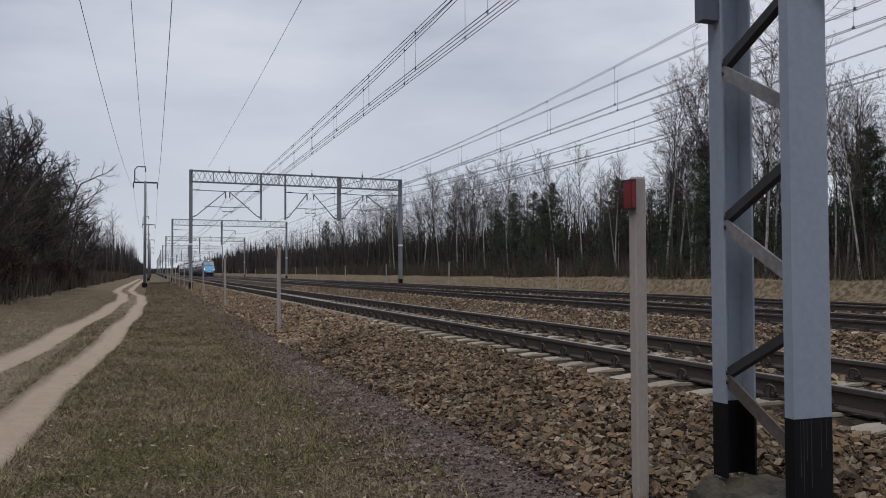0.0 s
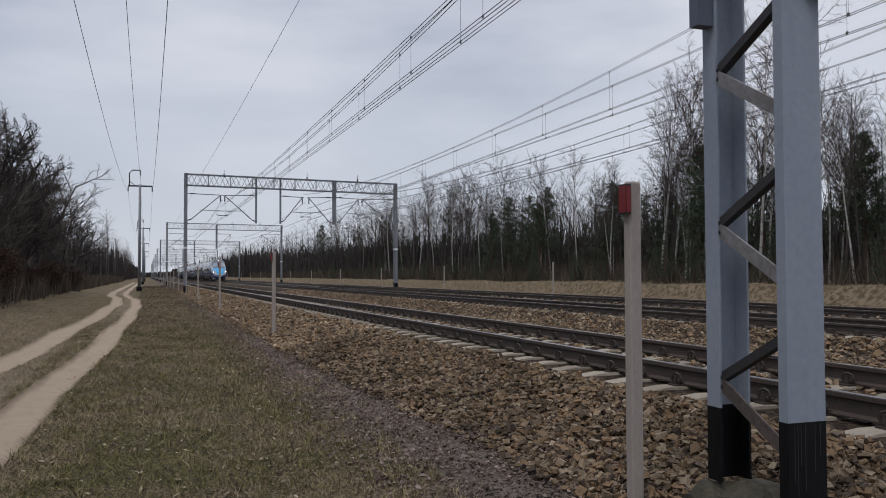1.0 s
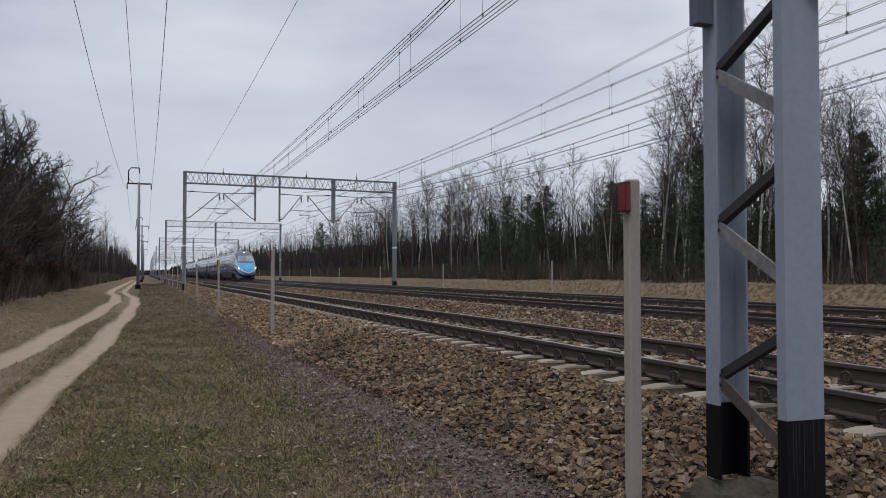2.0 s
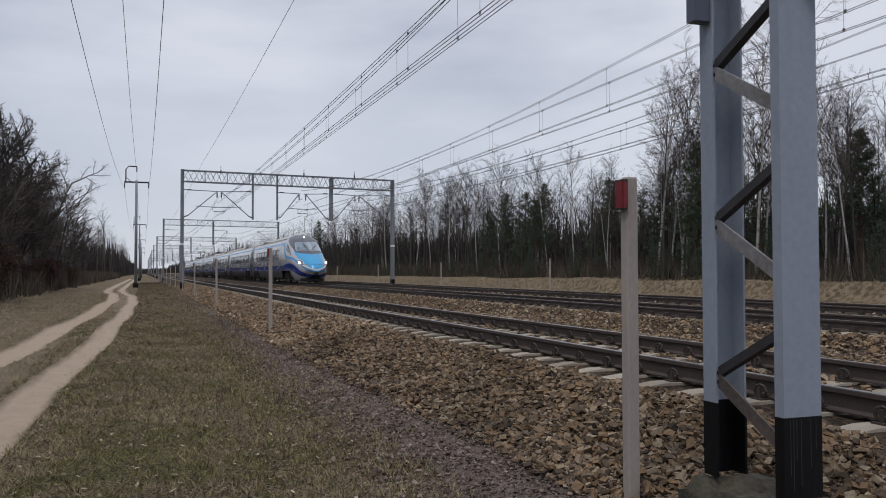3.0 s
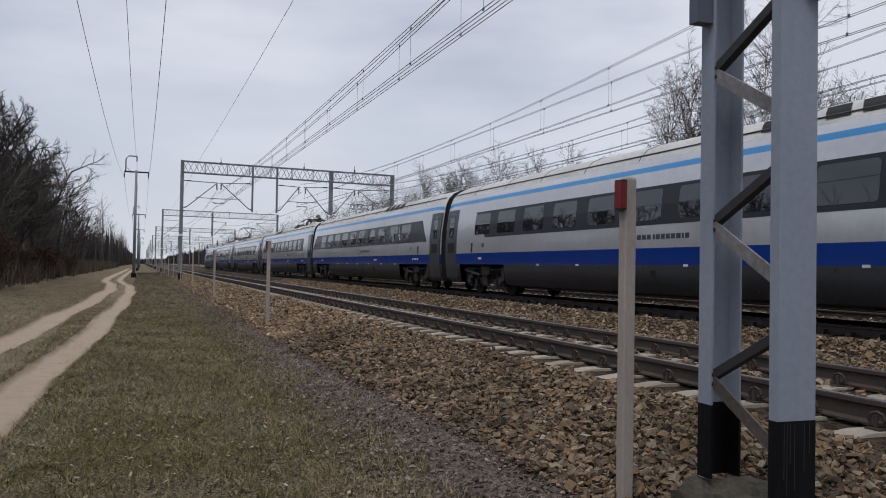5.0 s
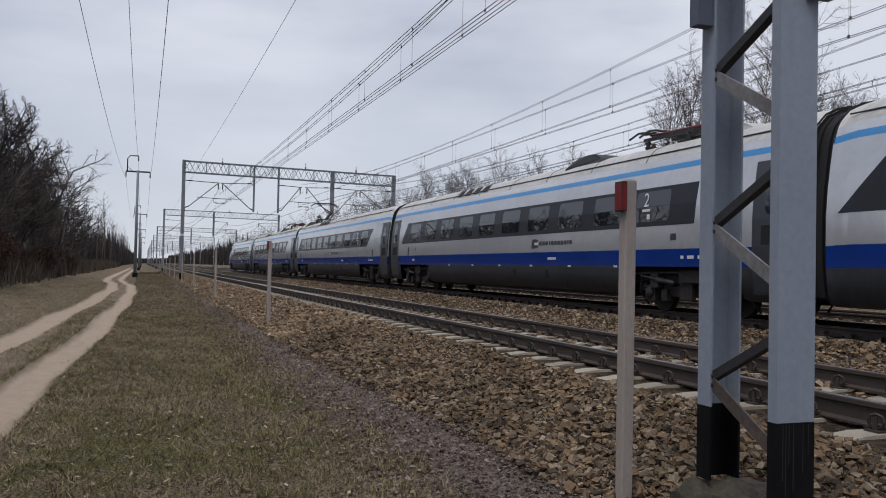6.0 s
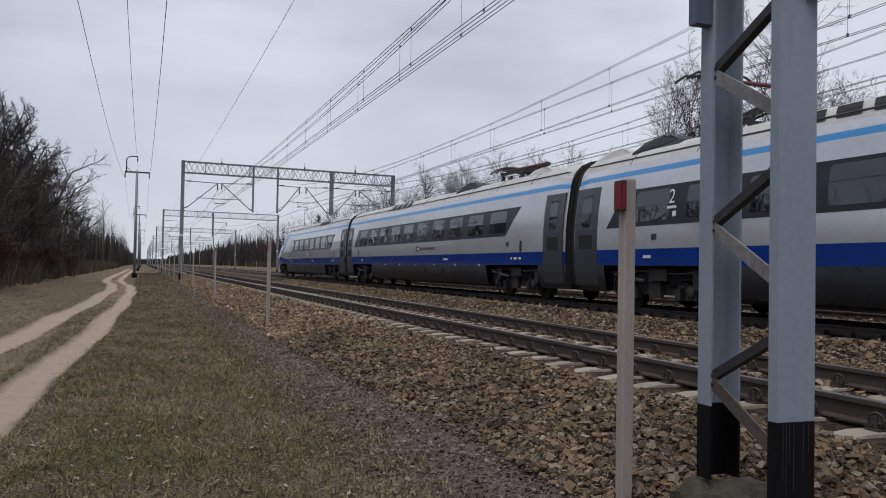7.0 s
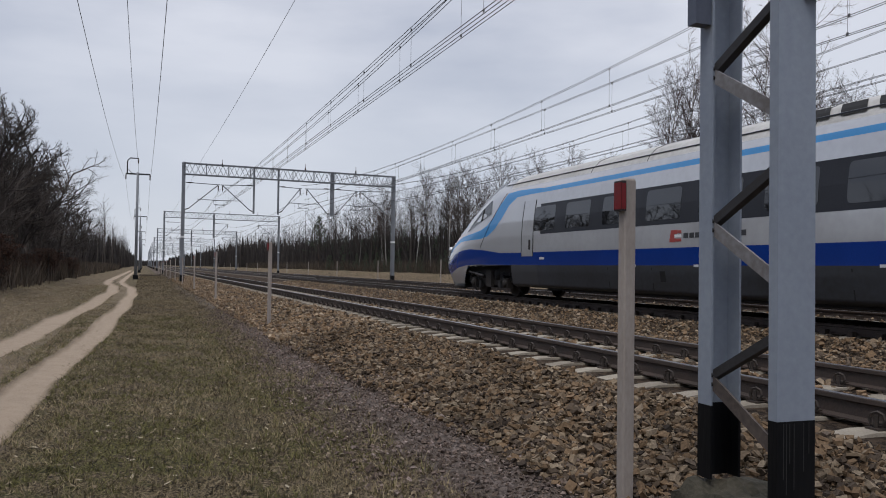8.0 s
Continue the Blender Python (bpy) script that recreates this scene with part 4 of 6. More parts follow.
def side_gear(car, y0, y1, lean, first, last, number, door_ends, logo_y, n_win, w0, digits, red=False):
    for s in (-1, 1):
        (b0, t0), (b1, t1) = first, last
        rows = [(z, b0 + (t0 - b0) * u, b1 + (t1 - b1) * u) for u, z in ((k / 6, 1.95 + 0.9 * k / 6) for k in range(7))]
        band = part("window_band", patch(rows, 0.004, s), M_BAND, car, "dark glazed window band")
        for k in range(n_win):
            c = w0 + 1.95 * k
            part("window", patch(rounded(2.06, 2.77, c - 0.66, c + 0.66, 0.09), 0.009, s), M_GLASS, band)
        dm = DIGITS[number]
        for yy in digits:
            z = 2.42
            q = part("class_digit", dm, None, band, "white class numeral on the glass")
            q.matrix_basis = Matrix.Translation((s * (side_x(z) + 0.02), yy, z)) @ pose(0, 0, 0, 90 if s > 0 else 90, 0, 90 * s) @ pose(0, 0, 0, -7)
            for a, c in ((2.3, 2.36), (2.12, 2.24)):
                bar = patch([(a, yy - 0.16, yy + (0.16 if c - a < 0.1 else -0.04)), (c, yy - 0.16, yy + (0.16 if c - a < 0.1 else -0.04))], 0.013, s)
                part("notice", bar, M_WHITE, band)
        for e in door_ends:
            a, c = (y0 + 0.36, y0 + 1.52) if e == 0 else (y1 - 1.52, y1 - 0.36)
            door = part("door", patch([(z, a, c) for z in (0.5, 0.85, 1.03, 1.42, 1.95, 2.4, 2.85, 3.06)], 0.006, s), M_DOOR, car, "dark grey plug door")
            part("door_window", patch(rounded(2.02, 2.92, a + 0.34, c - 0.34, 0.14), 0.012, s), M_GLASS, door)
            part("lower_window", patch([(1.46, a + 0.25, c - 0.25), (1.82, a + 0.25, c - 0.25)], 0.012, s), M_RUBBER, door)
            part("step", patch([(0.52, a, c), (0.58, a, c)], 0.03, s), M_SKIRT, door)
            h = a - 1.5 if e else c + 1.5
            part("reader_panel", patch([(1.44, h - 0.07, h + 0.07), (1.78, h - 0.07, h + 0.07)], 0.008, s), M_RUBBER, car)
            part("electric_socket", patch([(1.62, h - e * 2 - 0.1 + 1, h - e * 2 + 1.1), (1.76, h - e * 2 - 0.1 + 1, h - e * 2 + 1.1)], 0.006, s), M_DOOR, car)
        # operator's mark as plain shapes, lettering too small to read as bars
        tint = mat_red if red else M_DOOR
        for k, (z0, w) in enumerate(((1.54, 0.2), (1.63, 0.15), (1.72, 0.24))):
            a, c = sorted((logo_y + s * 0.02 * k, logo_y + s * (0.02 * k + w)))
            part("emblem", patch([(z0, a, c), (z0 + 0.088, a, c)], 0.006, s), tint, car, "coloured emblem stripe")
            a, c = sorted((logo_y + s * (0.02 * k + w + 0.01), logo_y + s * 0.42))
            part("emblem_bar", patch([(z0 + 0.012, a, c), (z0 + 0.076, a, c)], 0.006, s), M_WHITE if k == 1 else tint, car)
        k = 0.5
        for w in (0.16, 0.15, 0.15, 0.0, 0.07, 0.15, 0.14, 0.14, 0.15, 0.15, 0.07, 0.14):
            if w:
                a, c = sorted((logo_y + s * k, logo_y + s * (k + w)))
                part("letter_bar", patch([(1.62, a, c), (1.73, a, c)], 0.005, s), M_SKIRT, car)
            k += w + 0.045
        for yy in np.arange(y0 + 6.3, y1 - 6.5, 2.35):
            part("notice", patch([(1.0, yy, yy + 0.16), (1.05, yy, yy + 0.16)], 0.006, s), M_WHITE, car)
        for yy, w in ((y0 + 3.0, 0.16), (y0 + 3.3, 0.22), (y0 + 3.65, 0.1), (y0 + 9.5, 0.5), (y1 - 3.9, 0.3)):
            part("notice", patch([(1.2, yy, yy + w), (1.27, yy, yy + w)], 0.006, s), M_WHITE, car)
        for yy in np.arange(y0 + 7.0, y1 - 7.0, 1.9):
            part("skirt_seam", patch([(0.45, yy, yy + 0.03), (0.98, yy, yy + 0.03)], 0.004, s), M_RUBBER, car)
        for yy in (y0 + 10.0, y0 + 12.2):
            part("vent", patch([(0.66, yy, yy + 0.2), (0.9, yy, yy + 0.2)], 0.006, s), M_RUBBER, car)
        # roof edge rail and seam
        rail = MB()
        rail.tube([(s * 1.09, y0 + 0.5, 3.66), (s * 1.09, y1 - 0.5, 3.66)], 0.018, 4)
        part("roof_edge", rail, M_DOOR, car)


mat_arm = mat("collector_arm_red", (0.16, 0.025, 0.022), (0.06, 0.02, 0.018), rough=0.6)
mat_red = mat("emblem_red", (0.42, 0.07, 0.06), rough=0.4)


def roof_gear(car, kind, y0, y1):
    for c in (y0 + (14.9 if kind == "rear" else 5.9),):
        for k in range(4):
            for s in (-1, 1):
                b = MB()
                v = []
                for (x, z), d in zip(((1.12, 3.60), (0.98, 3.745), (0.82, 3.87)), (0, 0.12, 0.24)):
                    v += [(s * (x + 0.012), c + 0.8 * k + d, z + 0.012), (s * (x + 0.012), c + 0.8 * k + d + 0.56, z + 0.012)]
                b.add(v, [(0, 1, 3, 2), (2, 3, 5, 4)])
                b.add([(p[0] * 0.97, p[1], p[2] - 0.03) for p in v], [(0, 2, 3, 1), (2, 4, 5, 3)])
                part("roof_louvre", b, M_RUBBER, car)
    for yy in np.arange(y0 + 2.6, y1 - 2, 2.6):
        b = MB()
        b.tube([(x * 1.001, yy, z + 0.004) for x, z in SECTION[10:]] + [(-x * 1.001, yy, z + 0.004) for x, z in SECTION[-2:9:-1]], 0.01, 4)
        part("roof_seam", b, M_DOOR, car)


def pantograph(car, y, elbow, head, fair, hump):
    """A current collector: base frame round y, arms by the elbow's and the head's (y, z), a dark fairing and a pale roof hump."""
    base = MB()
    for x in (-0.55, 0.55):
        for e in (-0.8, 0.8):
            base.tube([(x, y + e, 3.95), (x, y + e, 4.0), (x, y + e, 4.05), (x, y + e, 4.1), (x, y + e, 4.18)], [0.05, 0.09, 0.05, 0.09, 0.05], 6)
        base.beam((x, y - 0.95, 4.2), (x, y + 0.95, 4.2), 0.08, 0.08)
    base.beam((-0.6, y, 4.2), (0.6, y, 4.2), 0.08, 0.08)
    pg = part("pantograph", base, M_DARK, car, "dark current collector frame on the roof")
    a = MB()
    root = (0, y + (0.5 if elbow[0] < y else -0.5), 4.24)
    a.beam(root, (0, *elbow), 0.13, 0.13)
    a.tube([(0.2, root[1], 4.2), (0.12, elbow[0], elbow[1] - 0.12)], 0.03, 5)
    part("lower_arm", a, M_DARK, pg)
    a = MB()
    for x in (-1, 1):
        a.tube([(0.06 * x, *elbow), (0.42 * x, head[0], head[1] - 0.1)], [0.05, 0.035], 6)
    part("upper_arm", a, mat_arm, pg, "dark red upper arm")
    for d in (-0.22, 0.22):
        h = MB()
        h.tube([(-0.95, head[0] + d, head[1] - 0.22), (-0.7, head[0] + d, head[1] - 0.04), (-0.5, head[0] + d, head[1]), (0.5, head[0] + d, head[1]), (0.7, head[0] + d, head[1] - 0.04), (0.95, head[0] + d, head[1] - 0.22)], 0.03, 6)
        part("collector_strip", h, M_DARK, pg)
    h = MB()
    h.beam((-0.5, head[0] - 0.22, head[1] - 0.06), (-0.5, head[0] + 0.22, head[1] - 0.06), 0.04, 0.04), h.beam((0.5, head[0] - 0.22, head[1] - 0.06), (0.5, head[0] + 0.22, head[1] - 0.06), 0.04, 0.04)
    h.beam((-0.5, head[0], head[1] - 0.1), (0.5, head[0], head[1] - 0.1), 0.04, 0.04)
    part("head_frame", h, M_DARK, pg)
    for (c, half, zt, w, m, name) in ((fair, 0.95, 4.13, 0.95, M_DARK, "roof_fairing"), (hump, 0.9, 4.075, 0.9, M_ROOF, "roof_hump")):
        f = MB()
        prof = [(-half, 3.7), (-half * 0.75, zt - 0.16), (-half * 0.4, zt - 0.02), (0, zt), (half * 0.6, zt - 0.04), (half, zt - 0.3), (half, 3.7)]
        n = len(prof)
        v = [(x * (w if z < zt - 0.2 else w * 0.8), c + d, z) for x in (-1, 1) for d, z in prof]
        f.add(v, [tuple(range(n)), tuple(range(2 * n - 1, n - 1, -1))] + [(k, n + k, n + k + 1, k + 1) for k in range(n - 1)])
        part(name, f, m, car)
    for k in range(3):
        q = MB()
        yy = fair + (hump - fair) * 0.42 + 0.3 * k
        q.tube([(0.5 - 0.2 * k, yy, 3.95 + 0.05 * j) for j in range(7)], [0.05 if j % 2 else 0.1 for j in range(7)], 6)
        part("roof_insulator", q, M_INSUL, car)


def bellows(car, y):
    b = MB()
    for k in range(5):
        yy = y - 0.3 + 0.12 * k
        w = 0.85 if k % 2 else 0.89
        b.prism([(x * w, 0.45 + (z - 0.36) * 0.95) for x, z in SECTION] + [(-x * w, 0.45 + (z - 0.36) * 0.95) for x, z in SECTION[-2::-1]], yy, yy + 0.1205)
    part("gangway_bellows", b, M_RUBBER, car, "black ribbed gangway bellows")


def under(car, y0, y1):
    b = MB()
    b.box(-1.1, 1.1, y0 + 0.3, y1, 0.62, 1.05)
    b.box(-1.12, 1.12, y0 + 6.2, y1 - 6.2, 0.3, 0.62)
    part("underframe", b, M_RUBBER, car)
    # hanging gear round the bogies: pipes, boxes and a lifeguard
    for yb in (3.8,) if y1 < 25 else (3.8, PITCH - 3.8):
        for s in (-1, 1):
            for a, c, lo, hi in ((-1.75, -1.5, 0.5, 0.92), (-0.55, 0.15, 0.68, 0.95), (0.95, 1.25, 0.55, 0.9)):
                q = MB()
                q.box(s * 1.18 - 0.1, s * 1.18 + 0.1, yb + a, yb + c, lo, hi)
                part("equipment_box", q, M_BOGIE, car)
            q = MB()
            q.tube([(s * 1.24, yb - 1.9, 0.9), (s * 1.24, yb - 0.8, 0.84), (s * 1.2, yb + 0.5, 0.9), (s * 1.24, yb + 1.9, 0.86)], 0.025, 5)
            part("brake_pipe", q, M_SKIRT, car)


def mid_car(number, lean, label, digits, doors=(0, 1), near_end=None, far_end=None):
    car = thing("train_car", label, "train car", "cars of the train")
    y0, y1 = 0.25, PITCH - 0.25
    ys = [y0, 0.8, 1.85, 5.75] + list(np.linspace(6.5, PITCH - 6.5, 8)) + [PITCH - 5.75, PITCH - 1.85, PITCH - 0.8, y1]

    def cut(x, y, z):
        if z < 1.0 and (1.85 < y < 5.75 or PITCH - 5.75 < y < PITCH - 1.85):
            return None
        return livery(x, y, z)

    rings = [(y, [(x * (0.965 if i in (0, len(ys) - 1) else 1), z if i not in (0, len(ys) - 1) else 0.36 + (z - 0.36) * 0.985) for x, z in SECTION]) for i, y in enumerate(ys)]
    part("body", body_loft(rings, cut), BODY_MATS, car)
    under(car, y0, y1)
    for e, yy in ((0, y0 + 0.02), (1, y1 - 0.02)):
        b = MB()
        b.prism([(x * 0.96, z) for x, z in SECTION] + [(-x * 0.96, z) for x, z in SECTION[-2::-1]], yy - 0.01, yy + 0.01)
        part("end_wall", b, M_RUBBER, car)
    # the band leans forward or back with the car's direction; the car runs towards -y once placed
    hi, lo = (3.2, 4.2), (1.95, 2.7)
    if lean > 0:
        first, last = (hi[1], hi[0]), (PITCH - lo[0], PITCH - lo[1])
    else:
        first, last = (lo[0], lo[1]), (PITCH - hi[1], PITCH - hi[0])
    first, last = near_end or first, far_end or last
    side_gear(car, 0, PITCH, lean, first, last, number, doors, PITCH * (0.42 if near_end else 0.51), 10, 4.85, digits)
    roof_gear(car, "rear" if lean > 0 else "fore", y0, y1)
    bogie(car, 3.8), bogie(car, PITCH - 3.8)
    bellows(car, 0.0)
    return car


NOSE_L = 27.6


def nose_top(d):
    return ramp(d, [(20.3, 4.025), (21.5, 4.02), (22.3, 3.94), (23.1, 3.72), (24.0, 3.36), (24.7, 3.06), (25.4, 2.76), (26.2, 2.43), (27.1, 2.07), (27.7, 1.76), (28.05, 1.54), (28.25, 1.36), (28.36, 1.18), (28.4, 1.06)])


def nose_low(d):
    return ramp(d, [(20.3, 0.36), (25.5, 0.32), (27.0, 0.3), (27.35, 0.38), (27.7, 0.55), (28.0, 0.74), (28.4, 0.86)])


def nose_wide(d):
    if d < 21.5:
        return 1.0
    return max(0.03, (1 - min(1, (d - 21.5) / 6.96) ** 3.5) ** 0.52)


WING = [(18.4, 3.265, 0.065), (19.3, 3.29, 0.085), (20.3, 3.29, 0.11), (20.95, 3.14, 0.23), (21.4, 2.78, 0.26), (21.85, 2.45, 0.24), (22.35, 2.2, 0.19), (23.0, 2.08, 0.15),
        (24.0, 2.03, 0.11), (25.0, 1.97, 0.09), (25.75, 1.82, 0.085), (26.5, 1.59, 0.065), (27.0, 1.43, 0.05), (27.35, 1.31, 0.045), (27.85, 1.1, 0.055)]


def nose_fields(x, d, z):
    """How far a point of the nose lies inside each painted field: skirt, blue, wing, hood, crown, screen and its rim."""
    ax = abs(x)
    w = 1.405 * nose_wide(d)
    low = nose_low(d)
    fr = (z - low) / max(0.05, nose_top(d) - low)
    half = ramp(d, [(23.4, 0.88), (24.0, 0.97), (24.6, 1.03), (25.2, 1.0), (25.7, 0.9)])
    screen = min(half - ax, d - 24.12 + 0.75 * ax * ax, 25.85 - 0.8 * ax * ax - d, fr - 0.5)
    # crown paint; its tongue below the screen paints a sky reflection in grey
    half = ramp(d, [(21.15, 0.5), (21.45, 0.9), (21.9, 1.08), (22.3, 1.15), (23.3, 1.17), (24.5, 1.1), (25.0, 1.06), (25.4, 0.96), (25.9, 0.76), (26.3, 0.46), (26.6, 0.0)])
    crown = min(half - ax, d - 21.15, 26.6 - d, fr - 0.5)
    half = ramp(d, [(24.6, 1.16), (25.5, 1.085), (26.3, 1.005), (26.8, 0.9), (27.1, 0.82), (27.45, 0.78), (27.8, 0.62), (28.4, 0.6)])
    hood = min(half - ax, d - 24.7, z - 1.1 - 0.42 * ax * ax)
    wing = -1.0
    for (d0, z0, h0), (d1, z1, h1) in zip(WING, WING[1:]):
        l2 = (d1 - d0) ** 2 + (z1 - z0) ** 2
        u = max(0, min(1, ((d - d0) * (d1 - d0) + (z - z0) * (z1 - z0)) / l2))
        wing = max(wing, h0 + (h1 - h0) * u - math.hypot(d - d0 - u * (d1 - d0), z - z0 - u * (z1 - z0)))
    wing = min(wing, ax - 0.6 * w)
    # a second pale blue band runs round the tip below the white lip
    wing = max(wing, min(0.055 - abs(z - 0.92 - 0.3 * ax * ax), d - 27.75))
    hi = ramp(d, [(18, 1.42), (20, 1.42), (21.25, 1.43), (22.75, 1.55), (23.95, 1.6), (24.76, 1.57), (25.68, 1.45), (26.47, 1.2), (27.06, 0.99), (27.38, 0.89), (28.0, 0.66)])
    lo = ramp(d, [(18, 1.03), (23.2, 1.05), (24.4, 1.02), (25.37, 0.93), (26.25, 0.75), (27.3, 0.54), (27.92, 0.42)])
    chin = min(low + 0.1 - z, (d - 26.4) * 0.3, (27.6 - d) * 0.5)
    return screen, crown, hood, wing, min(z - lo, hi - z, 28.0 - d), max(chin, min(lo - z, (23.4 - d) * 0.5)), 0.03 - abs(screen)


FIELDS = ("screen", "crown", "hood", "wing", "blue", "skirt", "rim")


def nose_livery():
    m = bpy.data.materials.new("nose_livery")
    m.use_nodes = True
    n, l = m.node_tree.nodes, m.node_tree.links
    p = n["Principled BSDF"]
    co = n.new("ShaderNodeTexCoord")
    no = n.new("ShaderNodeTexNoise")
    no.inputs["Scale"].default_value, no.inputs["Detail"].default_value = 1.2, 5
    l.new(co.outputs["Object"], no.inputs["Vector"])
    base = n.new("ShaderNodeMix")
    base.data_type = "RGBA"
    base.inputs["A"].default_value, base.inputs["B"].default_value = (0.58, 0.59, 0.61, 1), (0.66, 0.675, 0.70, 1)
    l.new(no.outputs["Fac"], base.inputs["Factor"])
    col = base.outputs["Result"]
    met, rough = None, None
    # screen: bright metal tint puts the sky's reflection into the glass colour
    looks = {"skirt": (0.055, 0.058, 0.064, 0.0, 0.5), "blue": (0.008, 0.042, 0.25, 0.0, 0.16), "wing": (0.05, 0.27, 0.60, 0.0, 0.2), "hood": (0.07, 0.36, 0.66, 0.0, 0.16),
             "crown": (0.13, 0.135, 0.15, 0.3, 0.25), "screen": (0.48, 0.54, 0.57, 0.8, 0.05), "rim": (0.012, 0.012, 0.014, 0.0, 0.3)}
    for key in ("skirt", "blue", "wing", "hood", "crown", "screen", "rim"):
        r, g, b, mt, ro = looks[key]
        at = n.new("ShaderNodeAttribute")
        at.attribute_name = key
        k = n.new("ShaderNodeMapRange")
        k.inputs["From Min"].default_value, k.inputs["From Max"].default_value = -0.004, 0.004
        l.new(at.outputs["Fac"], k.inputs["Value"])
        mx = n.new("ShaderNodeMix")
        mx.data_type = "RGBA"
        l.new(k.outputs[0], mx.inputs["Factor"]), l.new(col, mx.inputs["A"])
        mx.inputs["B"].default_value = (r, g, b, 1)
        col = mx.outputs["Result"]
        for which, value, start in (("met", mt, 0.45), ("rough", ro, 0.2)):
            f = n.new("ShaderNodeMix")
            l.new(k.outputs[0], f.inputs[0])
            prev = met if which == "met" else rough
            if prev is None:
                f.inputs[2].default_value = start
            else:
                l.new(prev, f.inputs[2])
            f.inputs[3].default_value = value
            if which == "met":
                met = f.outputs[0]
            else:
                rough = f.outputs[0]
    l.new(col, p.inputs["Base Color"]), l.new(met, p.inputs["Metallic"]), l.new(rough, p.inputs["Roughness"])
    return m


NOSE = []


def end_car(number, label):
    car = thing("train_car", label, "train car", "cars of the train")
    y0 = 0.25
    fine = []
    for (x0, z0), (x1, z1) in zip(SECTION, SECTION[1:]):
        k = max(1, int(math.hypot(x1 - x0, z1 - z0) / 0.05))
        fine += [(x0 + (x1 - x0) * i / k, z0 + (z1 - z0) * i / k) for i in range(k)]
    fine.append(SECTION[-1])
    ys = [y0, 0.8, 1.85, 5.75, 8, 11, 14, 17] + list(np.arange(18.6, 27.6, 0.055)) + list(np.arange(27.6, 28.39, 0.03)) + [28.4, 28.418, 28.428, 28.432]

    def ring(i, y):
        if y > 28.405:
            k = ramp(y, [(28.4, 1), (28.418, 0.8), (28.428, 0.45), (28.432, 0.12)])
            return [(x * k, 0.95 + (z - 0.95) * k) for x, z in ring(i, 28.4)]
        if y <= 20.3:
            k = 0.965 if i == 0 else 1
            return [(x * k, z) for x, z in fine]
        t, lo, w = nose_top(y), nose_low(y), nose_wide(y)
        r = max(0.0, min(1.0, (y - 22.0) / 4.5))
        # the chin draws in towards the tip
        tuck = 0.18 + 0.5 * max(0.0, min(1.0, (y - 26.7) / 1.1))
        out = []
        for x, z in fine:
            u = (z - 0.36) / 3.665
            e = 1.405 * math.sqrt(max(0.0, 1 - abs(2 * u - 0.75) ** 2.6 / 1.25 ** 2.6)) if u > 0.375 else 1.405 * (1 - tuck + tuck * math.sin(u / 0.375 * math.pi / 2))
            out.append(((x * (1 - r) + e * r) * w, lo + (t - lo) * u))
        return out

    def cut(x, y, z):
        if z < 1.0 and 1.85 < y < 5.75:
            return None
        if z < 1.0 - max(0, y - 24.2) * 0.8 and 20.4 < y < 24.9:
            return None
        return livery(x, y, z) if y < 18.6 else (4 if z > 3.5 and y < 20.9 else 8)

    if not NOSE:
        me = body_loft([(y, ring(i, y)) for i, y in enumerate(ys)], cut).mesh("body", BODY_MATS + [nose_livery()])
        vals = np.array([nose_fields(*v.co) if v.co.y > 18.4 else (-1,) * 7 for v in me.vertices], dtype=np.float32)
        for k, key in enumerate(FIELDS):
            me.attributes.new(key, "FLOAT", "POINT").data.foreach_set("value", np.ascontiguousarray(vals[:, k]))
        NOSE.append(me)
    part("body", NOSE[0], None, car)
    under(car, y0, 24.6)
    b = MB()
    b.prism([(x * 0.96, z) for x, z in SECTION] + [(-x * 0.96, z) for x, z in SECTION[-2::-1]], y0 + 0.01, y0 + 0.03)
    part("end_wall", b, M_RUBBER, car)
    side_gear(car, 0, 22, 0, (4.2, 3.2), (18.35, 18.5), number, (0,), 10.3 if label.startswith("leading") else 12.0, 8, 4.5, (5.47,), red=True)
    for s in (-1, 1):
        # cab door seam, grab rails and side window
        door = part("cab_door", patch([(z, 18.85, 19.6) for z in (1.3, 1.42, 1.95, 2.4, 2.85, 3.0)], 0.005, s), M_SILVER, car, "silver cab door with black seams")
        for yy in (18.83, 19.62):
            part("door_seam", patch([(z, yy - 0.018, yy + 0.018) for z in (1.3, 1.42, 1.95, 2.4, 2.85, 3.0)], 0.009, s), M_RUBBER, door)
        part("door_handle", patch([(1.5, 19.0, 19.12), (1.8, 19.0, 19.12)], 0.012, s), M_RUBBER, door)
        cw = MB()
        rows = [(2.23, 24.3, 24.42), (2.35, 23.87, 24.2), (2.5, 23.21, 23.95), (2.74, 22.17, 23.52), (2.95, 22.2, 23.1), (3.22, 22.25, 22.34)]
        v = []
        for z, a, c in rows:
            for yy in (a, c):
                i_sec = ring(5, yy)
                xx = next((p[0] + (q[0] - p[0]) * (z - p[1]) / max(1e-6, q[1] - p[1]) for p, q in zip(i_sec, i_sec[1:]) if p[1] <= z <= q[1]), 0.9)
                v.append((s * (xx + 0.012), yy, z))
        f = [(2 * k, 2 * k + 1, 2 * k + 3, 2 * k + 2)[::s] for k in range(5)]
        n = len(v)
        v += [(p[0] - s * 0.03, p[1], p[2]) for p in v]
        cw.add(v, f + [tuple(n + a for a in q[::-1]) for q in f])
        part("cab_side_window", cw, M_GLASS, car)
        def on_skin(yy, z, off):
            sec = ring(5, yy)
